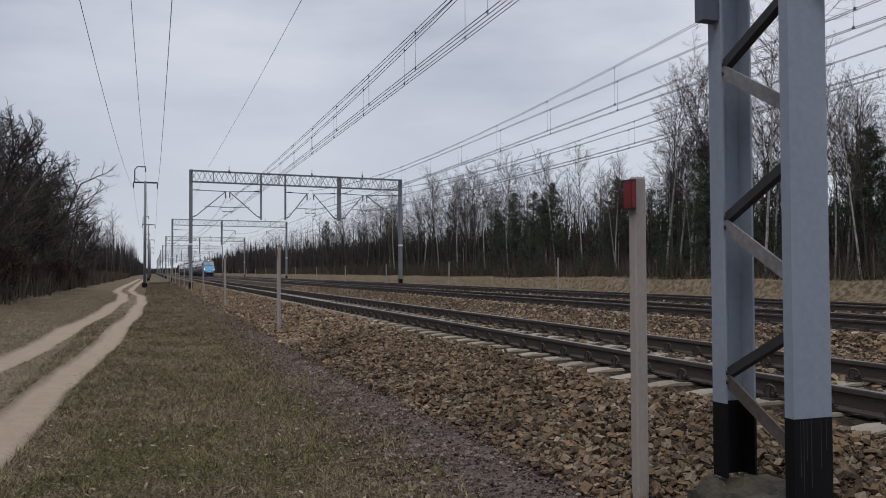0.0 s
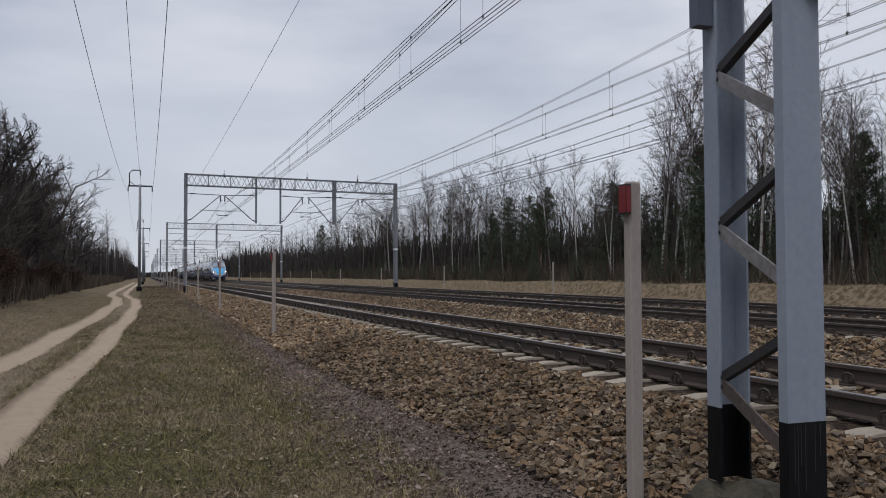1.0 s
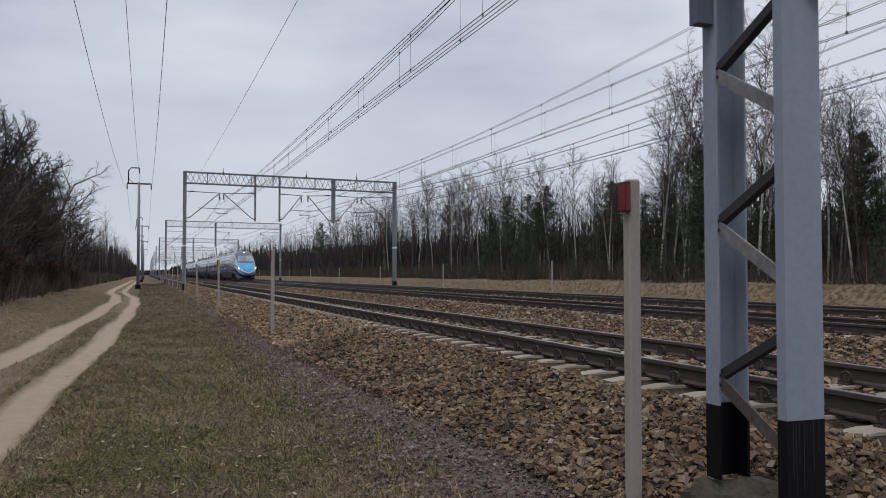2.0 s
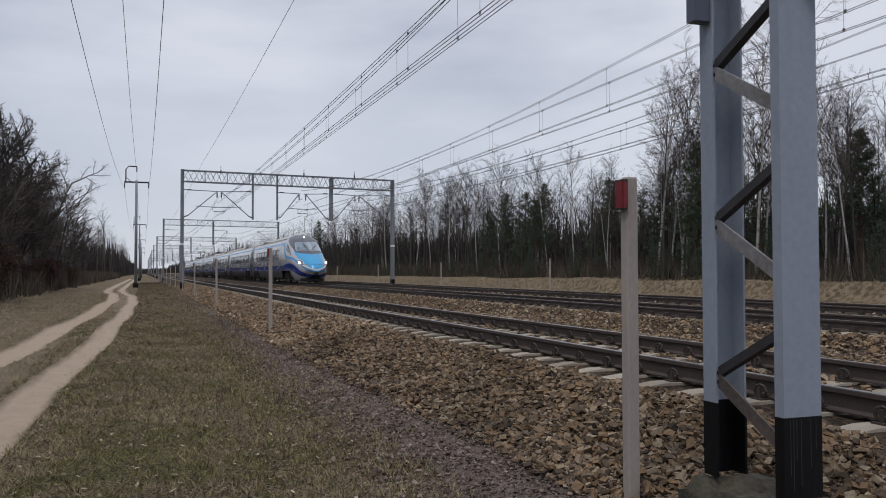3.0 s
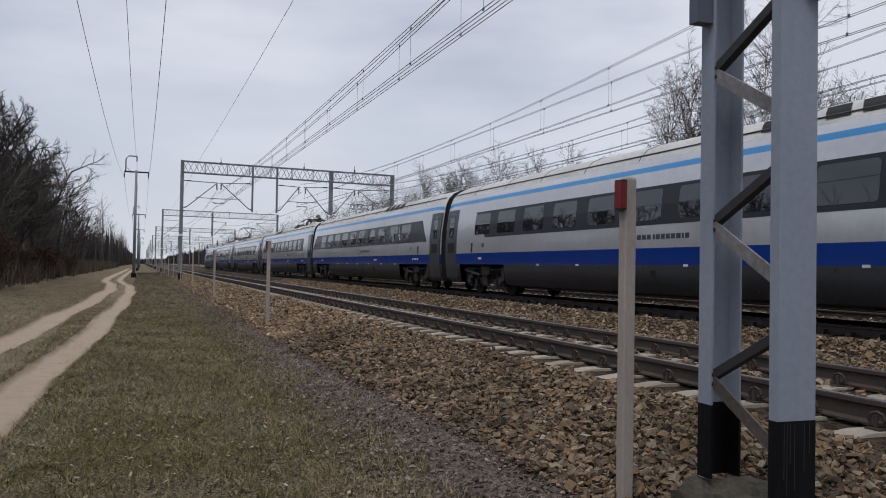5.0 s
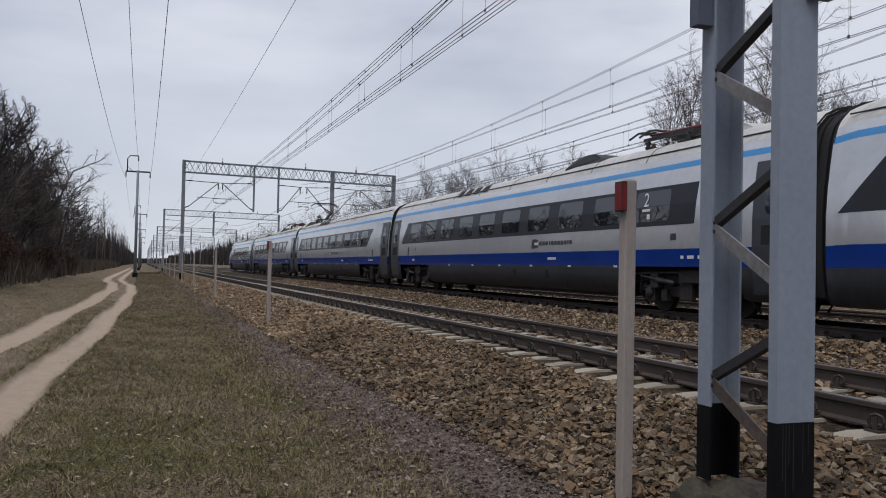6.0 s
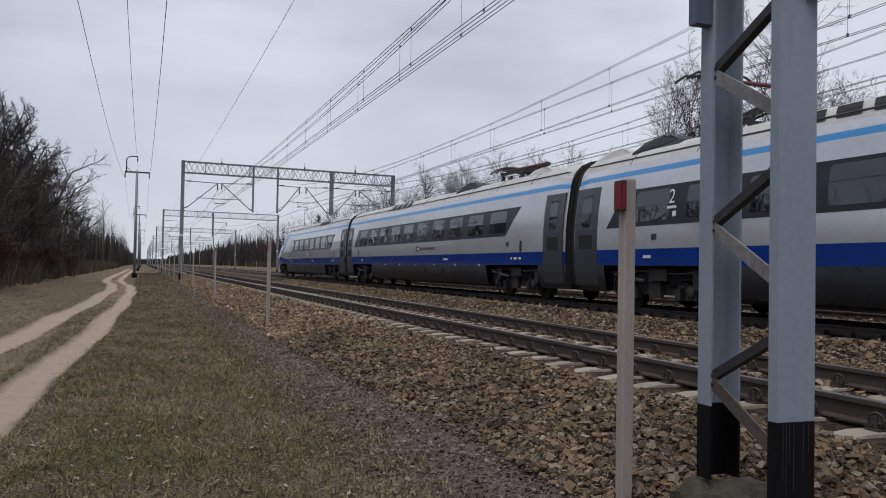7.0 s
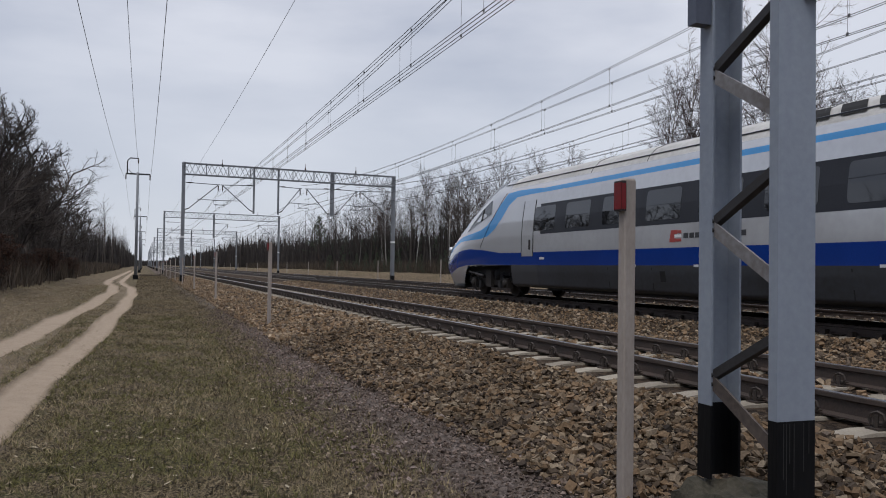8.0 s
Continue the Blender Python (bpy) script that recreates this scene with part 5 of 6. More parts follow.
            xx = next((p[0] + (q[0] - p[0]) * (z - p[1]) / max(1e-6, q[1] - p[1]) for p, q in zip(sec, sec[1:]) if p[1] <= z <= q[1]), 0.5)
            return Vector((s * (xx + off), yy, z))

        # dark mullion across the cab window
        mu = MB()
        mu.tube([on_skin(23.0, 2.55, 0.014), on_skin(22.95, 2.98, 0.014)], 0.022, 5)
        part("mullion", mu, M_RUBBER, car)
        # curved joint between cab shell and body
        sm = MB()
        sm.tube([on_skin(ramp(z, [(1.61, 22.96), (2.43, 22.2), (3.38, 21.15)]), z, 0.0) for z in np.linspace(1.61, 3.38, 16)], 0.011, 4, cap=False)
        part("shell_seam", sm, M_DARK, car)
        # headlamp: swept clear housing with rim, reflector and glowing lens
        edge = [(26.28, 1.86), (26.38, 1.75), (26.5, 1.66), (26.66, 1.56), (26.85, 1.48), (27.1, 1.42), (27.36, 1.4), (27.45, 1.46), (27.3, 1.58), (27.09, 1.71), (26.9, 1.79), (26.7, 1.84), (26.48, 1.87)]
        rim = [on_skin(dd, zz, 0.015) for dd, zz in edge]
        c = on_skin(26.82, 1.64, 0.02)
        hl = MB()
        hl.add(rim + [c], [(q, (q + 1) % 13, 13)[::s] for q in range(13)])
        head = part("headlamp", hl, M_LAMPCASE, car, "clear swept headlamp")
        edge_tube = MB()
        edge_tube.tube(rim + rim[:2], 0.016, 5, cap=False)
        part("rim", edge_tube, M_WHITE, head, "white headlamp surround")
        lens, bowl = MB(), MB()
        spot = on_skin(26.74, 1.62, 0.0)
        lens.tube([spot + Vector((0, -0.05, 0)), spot + Vector((s * 0.032, 0.055, 0))], [0.085, 0.075], 12)
        bowl.tube([spot + Vector((0, -0.06, 0)), spot + Vector((s * 0.028, 0.035, 0))], [0.125, 0.12], 12)
        part("bowl", bowl, M_SILVER, head)
        part("lens", lens, M_LAMP if label.startswith("leading") else M_WHITE, head, "bright lamp lens")
        small = MB()
        spot = on_skin(27.1, 1.53, 0.0)
        small.tube([spot + Vector((0, -0.05, 0)), spot + Vector((s * 0.03, 0.05, 0))], [0.055, 0.045], 10)
        part("side_lens", small, M_WHITE, head)
    top = MB()
    top.tube([(0, 22.95, 3.69), (0, 23.08, 3.73)], 0.05, 10)
    part("top_lamp", top, M_LAMP if label.startswith("leading") else M_WHITE, car)
    for s in (-1, 1):
        wp = MB()
        wp.beam((s * 0.15, 25.65, nose_top(25.65) + 0.02), (s * 0.55 - 0.2, 24.4, nose_top(24.4)), 0.03, 0.03)
        part("wiper", wp, M_DARK, car, "black windscreen wiper")
    pl = MB()
    pl.tube([(-1.05, 25.2, 0.27), (-0.85, 26.5, 0.27), (-0.4, 27.2, 0.27), (0.4, 27.2, 0.27), (0.85, 26.5, 0.27), (1.05, 25.2, 0.27)], 0.11, 6)
    part("snow_plough", pl, M_SKIRT, car)
    for s in (-1, 1):
        sm = MB()
        sm.tube([(s * x * 1.004, 27.3, z) for x, z in ring(5, 27.3) if 0.5 < z < 1.4], 0.014, 4, cap=False)
        part("coupler_hatch_seam", sm, M_DARK, car)
    sm = MB()
    over = [(27.33 + 0.83 * (1 - (k / 8) ** 2), k / 8) for k in range(-8, 9)]
    pts = []
    for d, u in over:
        sec = ring(5, d)
        xx = 0.9 * u
        z = next((p[1] + (q[1] - p[1]) * (p[0] - abs(xx)) / max(1e-6, p[0] - q[0]) for p, q in zip(sec[::-1][1:], sec[::-1]) if q[0] <= abs(xx) <= p[0]), 1.3)
        pts.append((xx, d, z + 0.002))
    sm.tube(pts, 0.011, 4, cap=False)
    part("hatch_joint", sm, M_DARK, car)
    # silver lip edge, made white so that its highlight is in the colour
    lip = MB()
    run = []
    for y in list(np.arange(27.3, 28.37, 0.07)) + [28.39]:
        sec = ring(5, y)
        x = 0.7
        for _ in range(4):
            z = 1.075 + 0.42 * x * x
            x = next((p[0] + (q[0] - p[0]) * (z - p[1]) / max(1e-6, q[1] - p[1]) for p, q in zip(sec, sec[1:]) if p[1] <= z <= q[1]), 0.0)
        run.append((x, y, z))
    lip.tube(run + [(-x, y, z) for x, y, z in run[::-1]], 0.042, 6)
    part("nose_lip", lip, M_WHITE, car, "lip under the blue hood, coloured white for its highlight")
    eye = MB()
    eye.tube([(0, 27.9, 0.62), (0, 28.42, 0.64)], 0.05, 10)
    part("coupler_eye", eye, M_RUBBER, car)
    roof_gear(car, "end", y0, 19.5)
    bogie(car, 3.8), bogie(car, 22.6)
    return car


CARS = []
lead = end_car("1", "leading silver and blue high-speed train car with sloping nose")
CARS.append((lead, 0, True))
PLAIN = "silver and blue high-speed train car with dark window band"
car_a = mid_car("1", -1, PLAIN, (5.82,))
car_b = mid_car("2", 1, PLAIN, (5.1,), near_end=(3.3, 3.25))
car_c = mid_car("1", -1, PLAIN, (5.82,), (0,), far_end=(PITCH - 0.55, PITCH - 1.45))
car_e = mid_car("2", 1, PLAIN, (PITCH - 5.82,))
car_d = mid_car("2", 1, PLAIN, (21.64, 6.29))
pantograph(car_d, 20.9, (19.35, 4.62), (21.95, 5.45), 22.95, 25.0)
for c in (car_b, car_e):
    pantograph(c, 5.5, (4.0, 4.36), (6.3, 4.42), 8.9, 3.0)
tagged(car_b, "silver and blue second-class train car with folded pantograph on the roof")
tagged(car_d, "silver and blue train car with raised pantograph on the roof")
tagged(car_e, "silver and blue train car with folded pantograph on the roof")
tail = end_car("2", "trailing silver and blue train car with sloping nose")
ORDER = [lead, car_a, car_c, car_b, car_d, car_e, tail]

# where the first gangway stands, second by second
GANGWAY = [(0.0, 219.6), (0.5, 198.6), (1.0, 176.2), (1.5, 154.6), (3.0, 86.6), (3.5, 66.0), (4.0, 42.9), (4.5, 22.08), (6.0, -45.05), (6.5, -65.8),
           (7.0, -88.9), (7.5, -109.7), (8.0, -131.8)]


def motions():
    for k, car in enumerate(ORDER):
        if k == 0:
            walk(car, [(t, pose(T2, y, 0, 0, 0, 180)) for t, y in GANGWAY])
        elif k == 6:
            walk(car, [(t, pose(T2, y + 5 * PITCH, 0)) for t, y in GANGWAY])
        else:
            walk(car, [(t, pose(T2, y + (k - 1) * PITCH, 0)) for t, y in GANGWAY])


# ---- woods
def twig_tube(b, pts, r0, r1, n, slot=0):
    k = len(pts) - 1
    o = len(b.v)
    for i, p in enumerate(pts):
        d = (pts[min(i + 1, k)] - pts[max(i - 1, 0)]).normalized()
        s = d.cross(Vector((0.3, 0.2, 0.93)) if abs(d.z) < 0.9 else Vector((1, 0.1, 0)))
        s.normalize()
        u = d.cross(s)
        r = r0 + (r1 - r0) * i / k
        for q in range(n):
            a = 2 * math.pi * q / n
            b.v.append(tuple(p + (s * math.cos(a) + u * math.sin(a)) * r))
    for i in range(k):
        for q in range(n):
            j = (q + 1) % n
            b.f.append((o + i * n + q, o + i * n + j, o + (i + 1) * n + j, o + (i + 1) * n + q))
            b.m.append(slot), b.s.append(n > 4)


def limb(rs, p, d, length, seg, wobble, lift):
    pts = [p]
    for _ in range(seg):
        d = (d + Vector((rs.uniform(-1, 1), rs.uniform(-1, 1), rs.uniform(-1, 1))) * wobble + Vector((0, 0, lift))).normalized()
        p = p + d * (length / seg)
        pts.append(p)
    return pts


def side_way(rs, d, angle):
    s = d.cross(Vector((rs.uniform(-1, 1), rs.uniform(-1, 1), rs.uniform(-1, 1)))).normalized()
    return (d * math.cos(angle) + s * math.sin(angle)).normalized()


def branch_out(rs, b, pts, r, level, spec):
    """Spec rows, level by level: count, length share, angle, segments, sides, wobble, lift."""
    if level >= len(spec):
        return
    count, share, angle, seg, sides, wob, lift = spec[level]
    length = sum((q - p).length for p, q in zip(pts, pts[1:]))
    for k in range(count):
        u = 0.22 + 0.78 * (k + rs.random()) / count
        i = min(len(pts) - 2, int(u * (len(pts) - 1)))
        w = u * (len(pts) - 1) - i
        p = pts[i].lerp(pts[i + 1], w)
        d = side_way(rs, (pts[i + 1] - pts[i]).normalized(), angle * rs.uniform(0.7, 1.3))
        ln = length * share * rs.uniform(0.6, 1.2) * (1.15 - 0.5 * u)
        q = limb(rs, p, d, ln, seg, wob, lift)
        r0 = max(0.0055, r * (0.62 - 0.25 * u) * rs.uniform(0.8, 1.1))
        if seg == 1:
            # the outermost twigs: slender three-sided cones
            s = (q[1] - q[0]).cross(Vector((0.3, 0.2, 0.93))).normalized() * r0
            u = (q[1] - q[0]).normalized().cross(s)
            b.add([q[0] + s, q[0] - s * 0.5 + u * 0.87, q[0] - s * 0.5 - u * 0.87, q[1]], [(0, 1, 3), (1, 2, 3), (2, 0, 3)])
            continue
        twig_tube(b, q, r0, max(0.0035, r0 * 0.35), sides)
        branch_out(rs, b, q, r0, level + 1, spec)


def oak(seed, h, spec, leaves=0, stems=1):
    rs = random.Random(seed)
    t, c = MB(), MB()
    for st in range(stems):
        pts = limb(rs, Vector((rs.uniform(-0.4, 0.4) * (st > 0), rs.uniform(-0.4, 0.4) * (st > 0), -0.3)), Vector((rs.uniform(-0.15, 0.15), rs.uniform(-0.15, 0.15), 1)), h * rs.uniform(0.8, 0.92), 8, 0.09, 0.04)
        r = h * 0.017
        twig_tube(t, pts, r, r * 0.22, 7)
        branch_out(rs, c, pts, r * 0.9, 0, spec)
    if leaves:
        vs = c.v[:]
        for _ in range(leaves):
            p = Vector(rs.choice(vs)) + Vector((rs.gauss(0, 0.1), rs.gauss(0, 0.1), rs.gauss(0, 0.1)))
            if p.z > h * 0.6:
                continue
            a = Vector((rs.gauss(0, 1), rs.gauss(0, 1), rs.gauss(0, 1))).normalized() * 0.06
            e = a.cross(Vector((rs.gauss(0, 1), rs.gauss(0, 1), rs.gauss(0, 1)))).normalized() * 0.035
            c.add([p - a, p + e, p + a, p - e], [(0, 1, 2, 3)], 1)
    return t.mesh("trunk", M_BARK), c.mesh("crown", [M_TWIG, M_LEAFD])


def birch(seed, h, spec, bark, twig):
    rs = random.Random(seed)
    t, c = MB(), MB()
    pts = limb(rs, Vector((0, 0, -0.3)), Vector((rs.uniform(-0.07, 0.07), rs.uniform(-0.07, 0.07), 1)), h, 10, 0.035, 0.02)
    r = 0.0062 * h + 0.012
    twig_tube(t, pts, r, 0.012, 7)
    branch_out(rs, c, pts[3:], r * 0.55, 0, spec)
    return t.mesh("trunk", bark), c.mesh("crown", twig)


def pine(seed, h, low, step=0.045, tuft=5):
    rs = random.Random(seed)
    t, c = MB(), MB()
    pts = limb(rs, Vector((0, 0, -0.3)), Vector((0, 0, 1)), h, 8, 0.02, 0.02)
    twig_tube(t, pts, 0.016 * h, 0.02, 7)
    z = h * low
    while z < h:
        u = (z - h * low) / (h * (1 - low))
        reach = h * 0.29 * (1 - u) ** 0.8 + 0.25
        for k in range(6):
            a = rs.random() * 6.283
            d = Vector((math.cos(a), math.sin(a), rs.uniform(0.0, 0.5)))
            ln = reach * rs.uniform(0.6, 1.1)
            q = limb(rs, Vector((0, 0, z + rs.uniform(-0.15, 0.15))), d.normalized(), ln, 3, 0.12, 0.08)
            twig_tube(c, q, 0.025, 0.008, 3, 1)
            for _ in range(int(5 + ln * 5)):
                w = rs.uniform(0.25, 1.05)
                i = min(2, int(w * 3))
                p = q[i].lerp(q[i + 1], min(1, w * 3 - i)) + Vector((rs.gauss(0, 0.1), rs.gauss(0, 0.1), rs.gauss(0, 0.08)))
                for _ in range(tuft):
                    n = Vector((rs.gauss(0, 1), rs.gauss(0, 1), rs.gauss(0.3, 0.8))).normalized() * rs.uniform(0.14, 0.3)
                    e = n.cross(Vector((rs.gauss(0, 1), rs.gauss(0, 1), rs.gauss(0, 1)))).normalized() * (0.028 if tuft > 3 else 0.05)
                    c.add([p - e, p + e, p + n], [(0, 1, 2)], 0)
        z += h * step
    return t.mesh("trunk", M_PBARK), c.mesh("crown", [M_PINE, M_PBARK])


def plant(meshes, x, y, turn, size, name, label, group):
    g = thing(name, label, "tree", group, Matrix.Translation((x, y, ground_z(x, y))) @ pose(0, 0, 0, 0, 0, turn) @ Matrix.Scale(size, 4))
    part("trunk", meshes[0], None, g)
    part("crown", meshes[1], None, g)


OAK_HI = [(13, 0.48, 0.85, 6, 5, 0.15, 0.09), (8, 0.48, 0.8, 5, 4, 0.2, 0.06), (7, 0.46, 0.75, 2, 3, 0.2, 0.05), (9, 0.5, 0.75, 1, 3, 0.2, 0.03)]
OAK_MID = [(10, 0.5, 0.9, 4, 4, 0.16, 0.05), (6, 0.5, 0.8, 2, 3, 0.2, 0.03), (8, 0.55, 0.75, 1, 3, 0.2, 0.02)]
BIRCH_HI = [(20, 0.42, 0.62, 5, 4, 0.13, 0.07), (8, 0.42, 0.75, 3, 3, 0.16, -0.02), (9, 0.55, 0.65, 1, 3, 0.2, -0.12)]
BARE_LO = [(17, 0.4, 0.75, 3, 3, 0.14, 0.07), (7, 0.48, 0.75, 2, 3, 0.16, 0.02), (7, 0.6, 0.65, 1, 3, 0.2, 0.0)]
FAR_LO = [(16, 0.3, 0.8, 2, 3, 0.12, 0.05), (5, 0.5, 0.7, 2, 3, 0.15, 0.02)]

oaks = [oak(11 + k, 9.0, OAK_HI, stems=1) for k in range(3)]
oaks_mid = [oak(31 + k, 9.0, OAK_MID, stems=1) for k in range(3)]
oaks_leaf = [oak(41 + k, 4.2, FAR_LO, leaves=4200, stems=3) for k in range(2)]
birches = [birch(51 + k, 11.5, BIRCH_HI, M_BIRCH, M_BTWIG) for k in range(4)]
bares = [birch(61 + k, 10.0, BARE_LO, M_BARK, M_TWIG) for k in range(4)]
fars = [birch(71 + k, 9.5, FAR_LO, M_BARK, M_TWIG) for k in range(3)]
pines = [pine(81 + k, 8.5, 0.12 + 0.2 * (k == 2)) for k in range(3)]
saplings = [pine(91 + k, 8.5, 0.04, 0.075, 3) for k in range(2)]

rt = random.Random(7)
L_OAK = "bare dark oak with spreading crown beside the lane"
L_LEAF = "low oak thicket holding brown dead leaves"
L_BIRCH = "bare white-barked birch at the forest edge"
L_BARE = "bare dark slender tree in the wood"
L_PINE = "dark green pine among bare trees"
# left of the lane
y = 27.0
while y < 75:
    plant(oaks[rt.randrange(3)], -13.0 + rt.uniform(-1.0, 0.6), y, rt.uniform(0, 360), rt.uniform(0.98, 1.12) + (0.13 if y > 44 else -0.06), "oak_tree", L_OAK, "trees beside the lane")
    y += rt.uniform(3.0, 4.6)
for _ in range(16):
    plant(oaks_mid[rt.randrange(3)], rt.uniform(-24, -13.5), rt.uniform(22, 75), rt.uniform(0, 360), rt.uniform(0.85, 1.15), "oak_tree", L_OAK, "trees beside the lane")
for k in range(14):
    plant(oaks_leaf[k % 2], rt.uniform(-13.5, -10.9), 26 + 4.2 * k + rt.uniform(-1, 1), rt.uniform(0, 360), rt.uniform(0.6, 1.0), "oak_thicket", L_LEAF, "thickets beside the lane")
y = 76.0
while y < 150:
    for x in (-14.8, -18.0):
        plant(oaks_mid[rt.randrange(3)], x + rt.uniform(-1.3, 1.0), y + rt.uniform(-1, 1), rt.uniform(0, 360), rt.uniform(1.0, 1.3), "oak_tree", L_OAK, "trees beside the lane")
    y += rt.uniform(4.0, 5.5)
# right of the tracks: tall birches standing out at the edge (x, y, height)
for x, y, h in ((24.0, 48.4, 9.0), (25.0, 76.7, 9.8), (25.0, 68.9, 9.5), (26.0, 65.8, 10.4), (25.0, 54.3, 9.3), (24.0, 38.3, 12.0), (25.0, 37.2, 12.6), (26.0, 36.0, 11.8),
                (24.0, 29.9, 12.6), (26.0, 30.6, 13.4), (24.0, 25.7, 10.2), (23.6, 23.5, 7.8), (25.0, 45.5, 7.9), (26.0, 91.1, 11.2), (25.5, 84.0, 9.6), (26.0, 103.5, 11.4), (26.5, 58.5, 8.2), (24.5, 33.5, 9.5)):
    plant(birches[rt.randrange(4)], x, y, rt.uniform(0, 360), h / 11.7, "birch_tree", L_BIRCH, "trees of the far wood")
for x, y, h in ((25.0, 73.4, 10.6), (24.6, 71.5, 9.0), (25.4, 39.5, 11.0), (25.2, 25.6, 9.0), (26.0, 23.8, 8.6), (27.0, 116.2, 11.7), (25.0, 62.0, 7.5), (25.5, 28.0, 10.8), (26.5, 34.2, 10.5), (27.0, 42.0, 8.0)):
    plant(bares[rt.randrange(4)], x, y, rt.uniform(0, 360), h / 10.2, "bare_tree", L_BARE, "trees of the far wood")
# the lower, denser wood behind them
for k in range(120):
    y = 8 + 125 * (k + rt.random()) / 120
    plant(bares[rt.randrange(4)], 23.5 + rt.random() * 12, y, rt.uniform(0, 360), rt.uniform(0.55, 0.82) + (0.28 if y > 70 else 0.0), "bare_tree", L_BARE, "trees of the far wood")
for k in range(12):
    plant(birches[rt.randrange(4)], 24.0 + rt.random() * 8, 20 + 110 * (k + rt.random()) / 12, rt.uniform(0, 360), rt.uniform(0.5, 0.68), "birch_tree", L_BIRCH, "trees of the far wood")
for k in range(22):
    plant((bares, birches)[k % 3 == 0][rt.randrange(4)], 25.0 + rt.random() * 5, 26.5 + 17 * (k + rt.random()) / 22, rt.uniform(0, 360), rt.uniform(0.72, 1.0), ("bare_tree", "birch_tree")[k % 3 == 0], (L_BARE, L_BIRCH)[k % 3 == 0], "trees of the far wood")
# pines with their heights
for x, y, h in ((25.0, 62.4, 7.2), (25.3, 59.0, 7.1), (24.2, 54.8, 6.0), (25.0, 66.2, 6.1), (26.0, 57.0, 7.4), (25.0, 35.7, 7.6), (24.2, 34.8, 5.6), (27.0, 26.1, 7.0), (27.2, 24.0, 6.2), (27.0, 48.0, 6.8),
                (27.0, 32.9, 6.4), (28.5, 27.6, 7.2), (29.0, 22.6, 6.6), (28.5, 20.5, 5.6), (28.5, 44.0, 7.2), (27.0, 154.4, 10.0), (28.0, 38.0, 7.4), (29.0, 52.0, 7.6), (26.5, 21.8, 4.4), (24.9, 27.8, 4.6)):
    plant(pines[rt.randrange(3)], x, y, rt.uniform(0, 360), h / 8.6, "pine_tree", L_PINE, "trees of the far wood")
for k in range(70):
    y = 12 + 150 * (k + rt.random()) / 70
    plant(saplings[rt.randrange(2)], 28 + rt.random() * 11, y, rt.uniform(0, 360), rt.uniform(0.5, 0.8) * (0.8 if y < 45 else 1.0), "pine_tree", L_PINE, "trees of the far wood")


for k in range(60):
    plant(saplings[k % 2], 21.4 + rt.random() * 2.4, 12 + 110 * (k + rt.random()) / 60, rt.uniform(0, 360), rt.uniform(0.12, 0.3), "pine_sapling", "small dark green pine sapling at the wood's edge", "saplings of the far wood")

def joined(meshes, places, name, label):
    """Many far trees as one object, too far off to tell apart."""
    cache = {}
    vs, ls, ms, o = [], [], [], 0
    for k, x, y, turn, size in places:
        if k not in cache:
            got = []
            for me in meshes[k]:
                co = np.empty(len(me.vertices) * 3, dtype=np.float32)
                me.vertices.foreach_get("co", co)
                ix = np.empty(len(me.loops), dtype=np.int32)
                me.loops.foreach_get("vertex_index", ix)
                got.append((co.reshape(-1, 3), ix))
            cache[k] = got
        c, s = math.cos(turn), math.sin(turn)
        rot = np.array([[c, s, 0], [-s, c, 0], [0, 0, 1]]) * size
        for slot, (co, ix) in enumerate(cache[k]):
            vs.append(co @ rot + np.array([x, y, ground_z(x, y)]))
            ls.append(ix + o)
            ms.append(np.full(len(ix) // 4, slot, dtype=np.int32))
            o += len(co)
    v, l, m = np.concatenate(vs), np.concatenate(ls), np.concatenate(ms)
    me = bpy.data.meshes.new(name)
    me.vertices.add(len(v)), me.loops.add(len(l)), me.polygons.add(len(l) // 4)
    me.vertices.foreach_set("co", v.reshape(-1))
    me.loops.foreach_set("vertex_index", l.astype(np.int32))
    me.polygons.foreach_set("loop_start", np.arange(0, len(l), 4, dtype=np.int32))
    me.polygons.foreach_set("material_index", m)
    me.update(calc_edges=True)
    me.materials.append(M_BARK), me.materials.append(M_TWIG)
    tagged(new(name, me), label, "wood", kind="stuff")


def spots(count, x0, x1, y0, y1, lo, hi):
    return [(rt.randrange(3), x0 + (x1 - x0) * rt.random(), y0 + (y1 - y0) * (k + rt.random()) / count, rt.uniform(0, 6.28), rt.uniform(lo, hi)) for k in range(count)]


joined(fars, spots(230, 25.5, 42, 8, 180, 0.62, 0.88), "wood_interior", "dense bare trees deep in the far wood")
joined(fars, spots(230, 22.5, 42, 130, 460, 0.95, 1.2), "distant_wood", "distant bare trees along the line")
joined(fars, spots(150, -30, -10.8, 150, 460, 1.15, 1.4), "distant_lane_wood", "distant bare trees along the lane")
joined(fars, spots(45, -32, -15, 22, 150, 0.9, 1.2), "lane_wood_interior", "dense bare trees behind the oaks")
joined(fars, spots(95, -20, -11, -160, 22, 1.0, 1.3), "rear_lane_wood", "bare trees lining the lane behind")
# out of view: added so that the light from behind is even on both sides
joined(fars, spots(30, 23, 40, -95, 5, 0.9, 1.2), "rear_wood", "unseen bare trees added behind to balance the light")


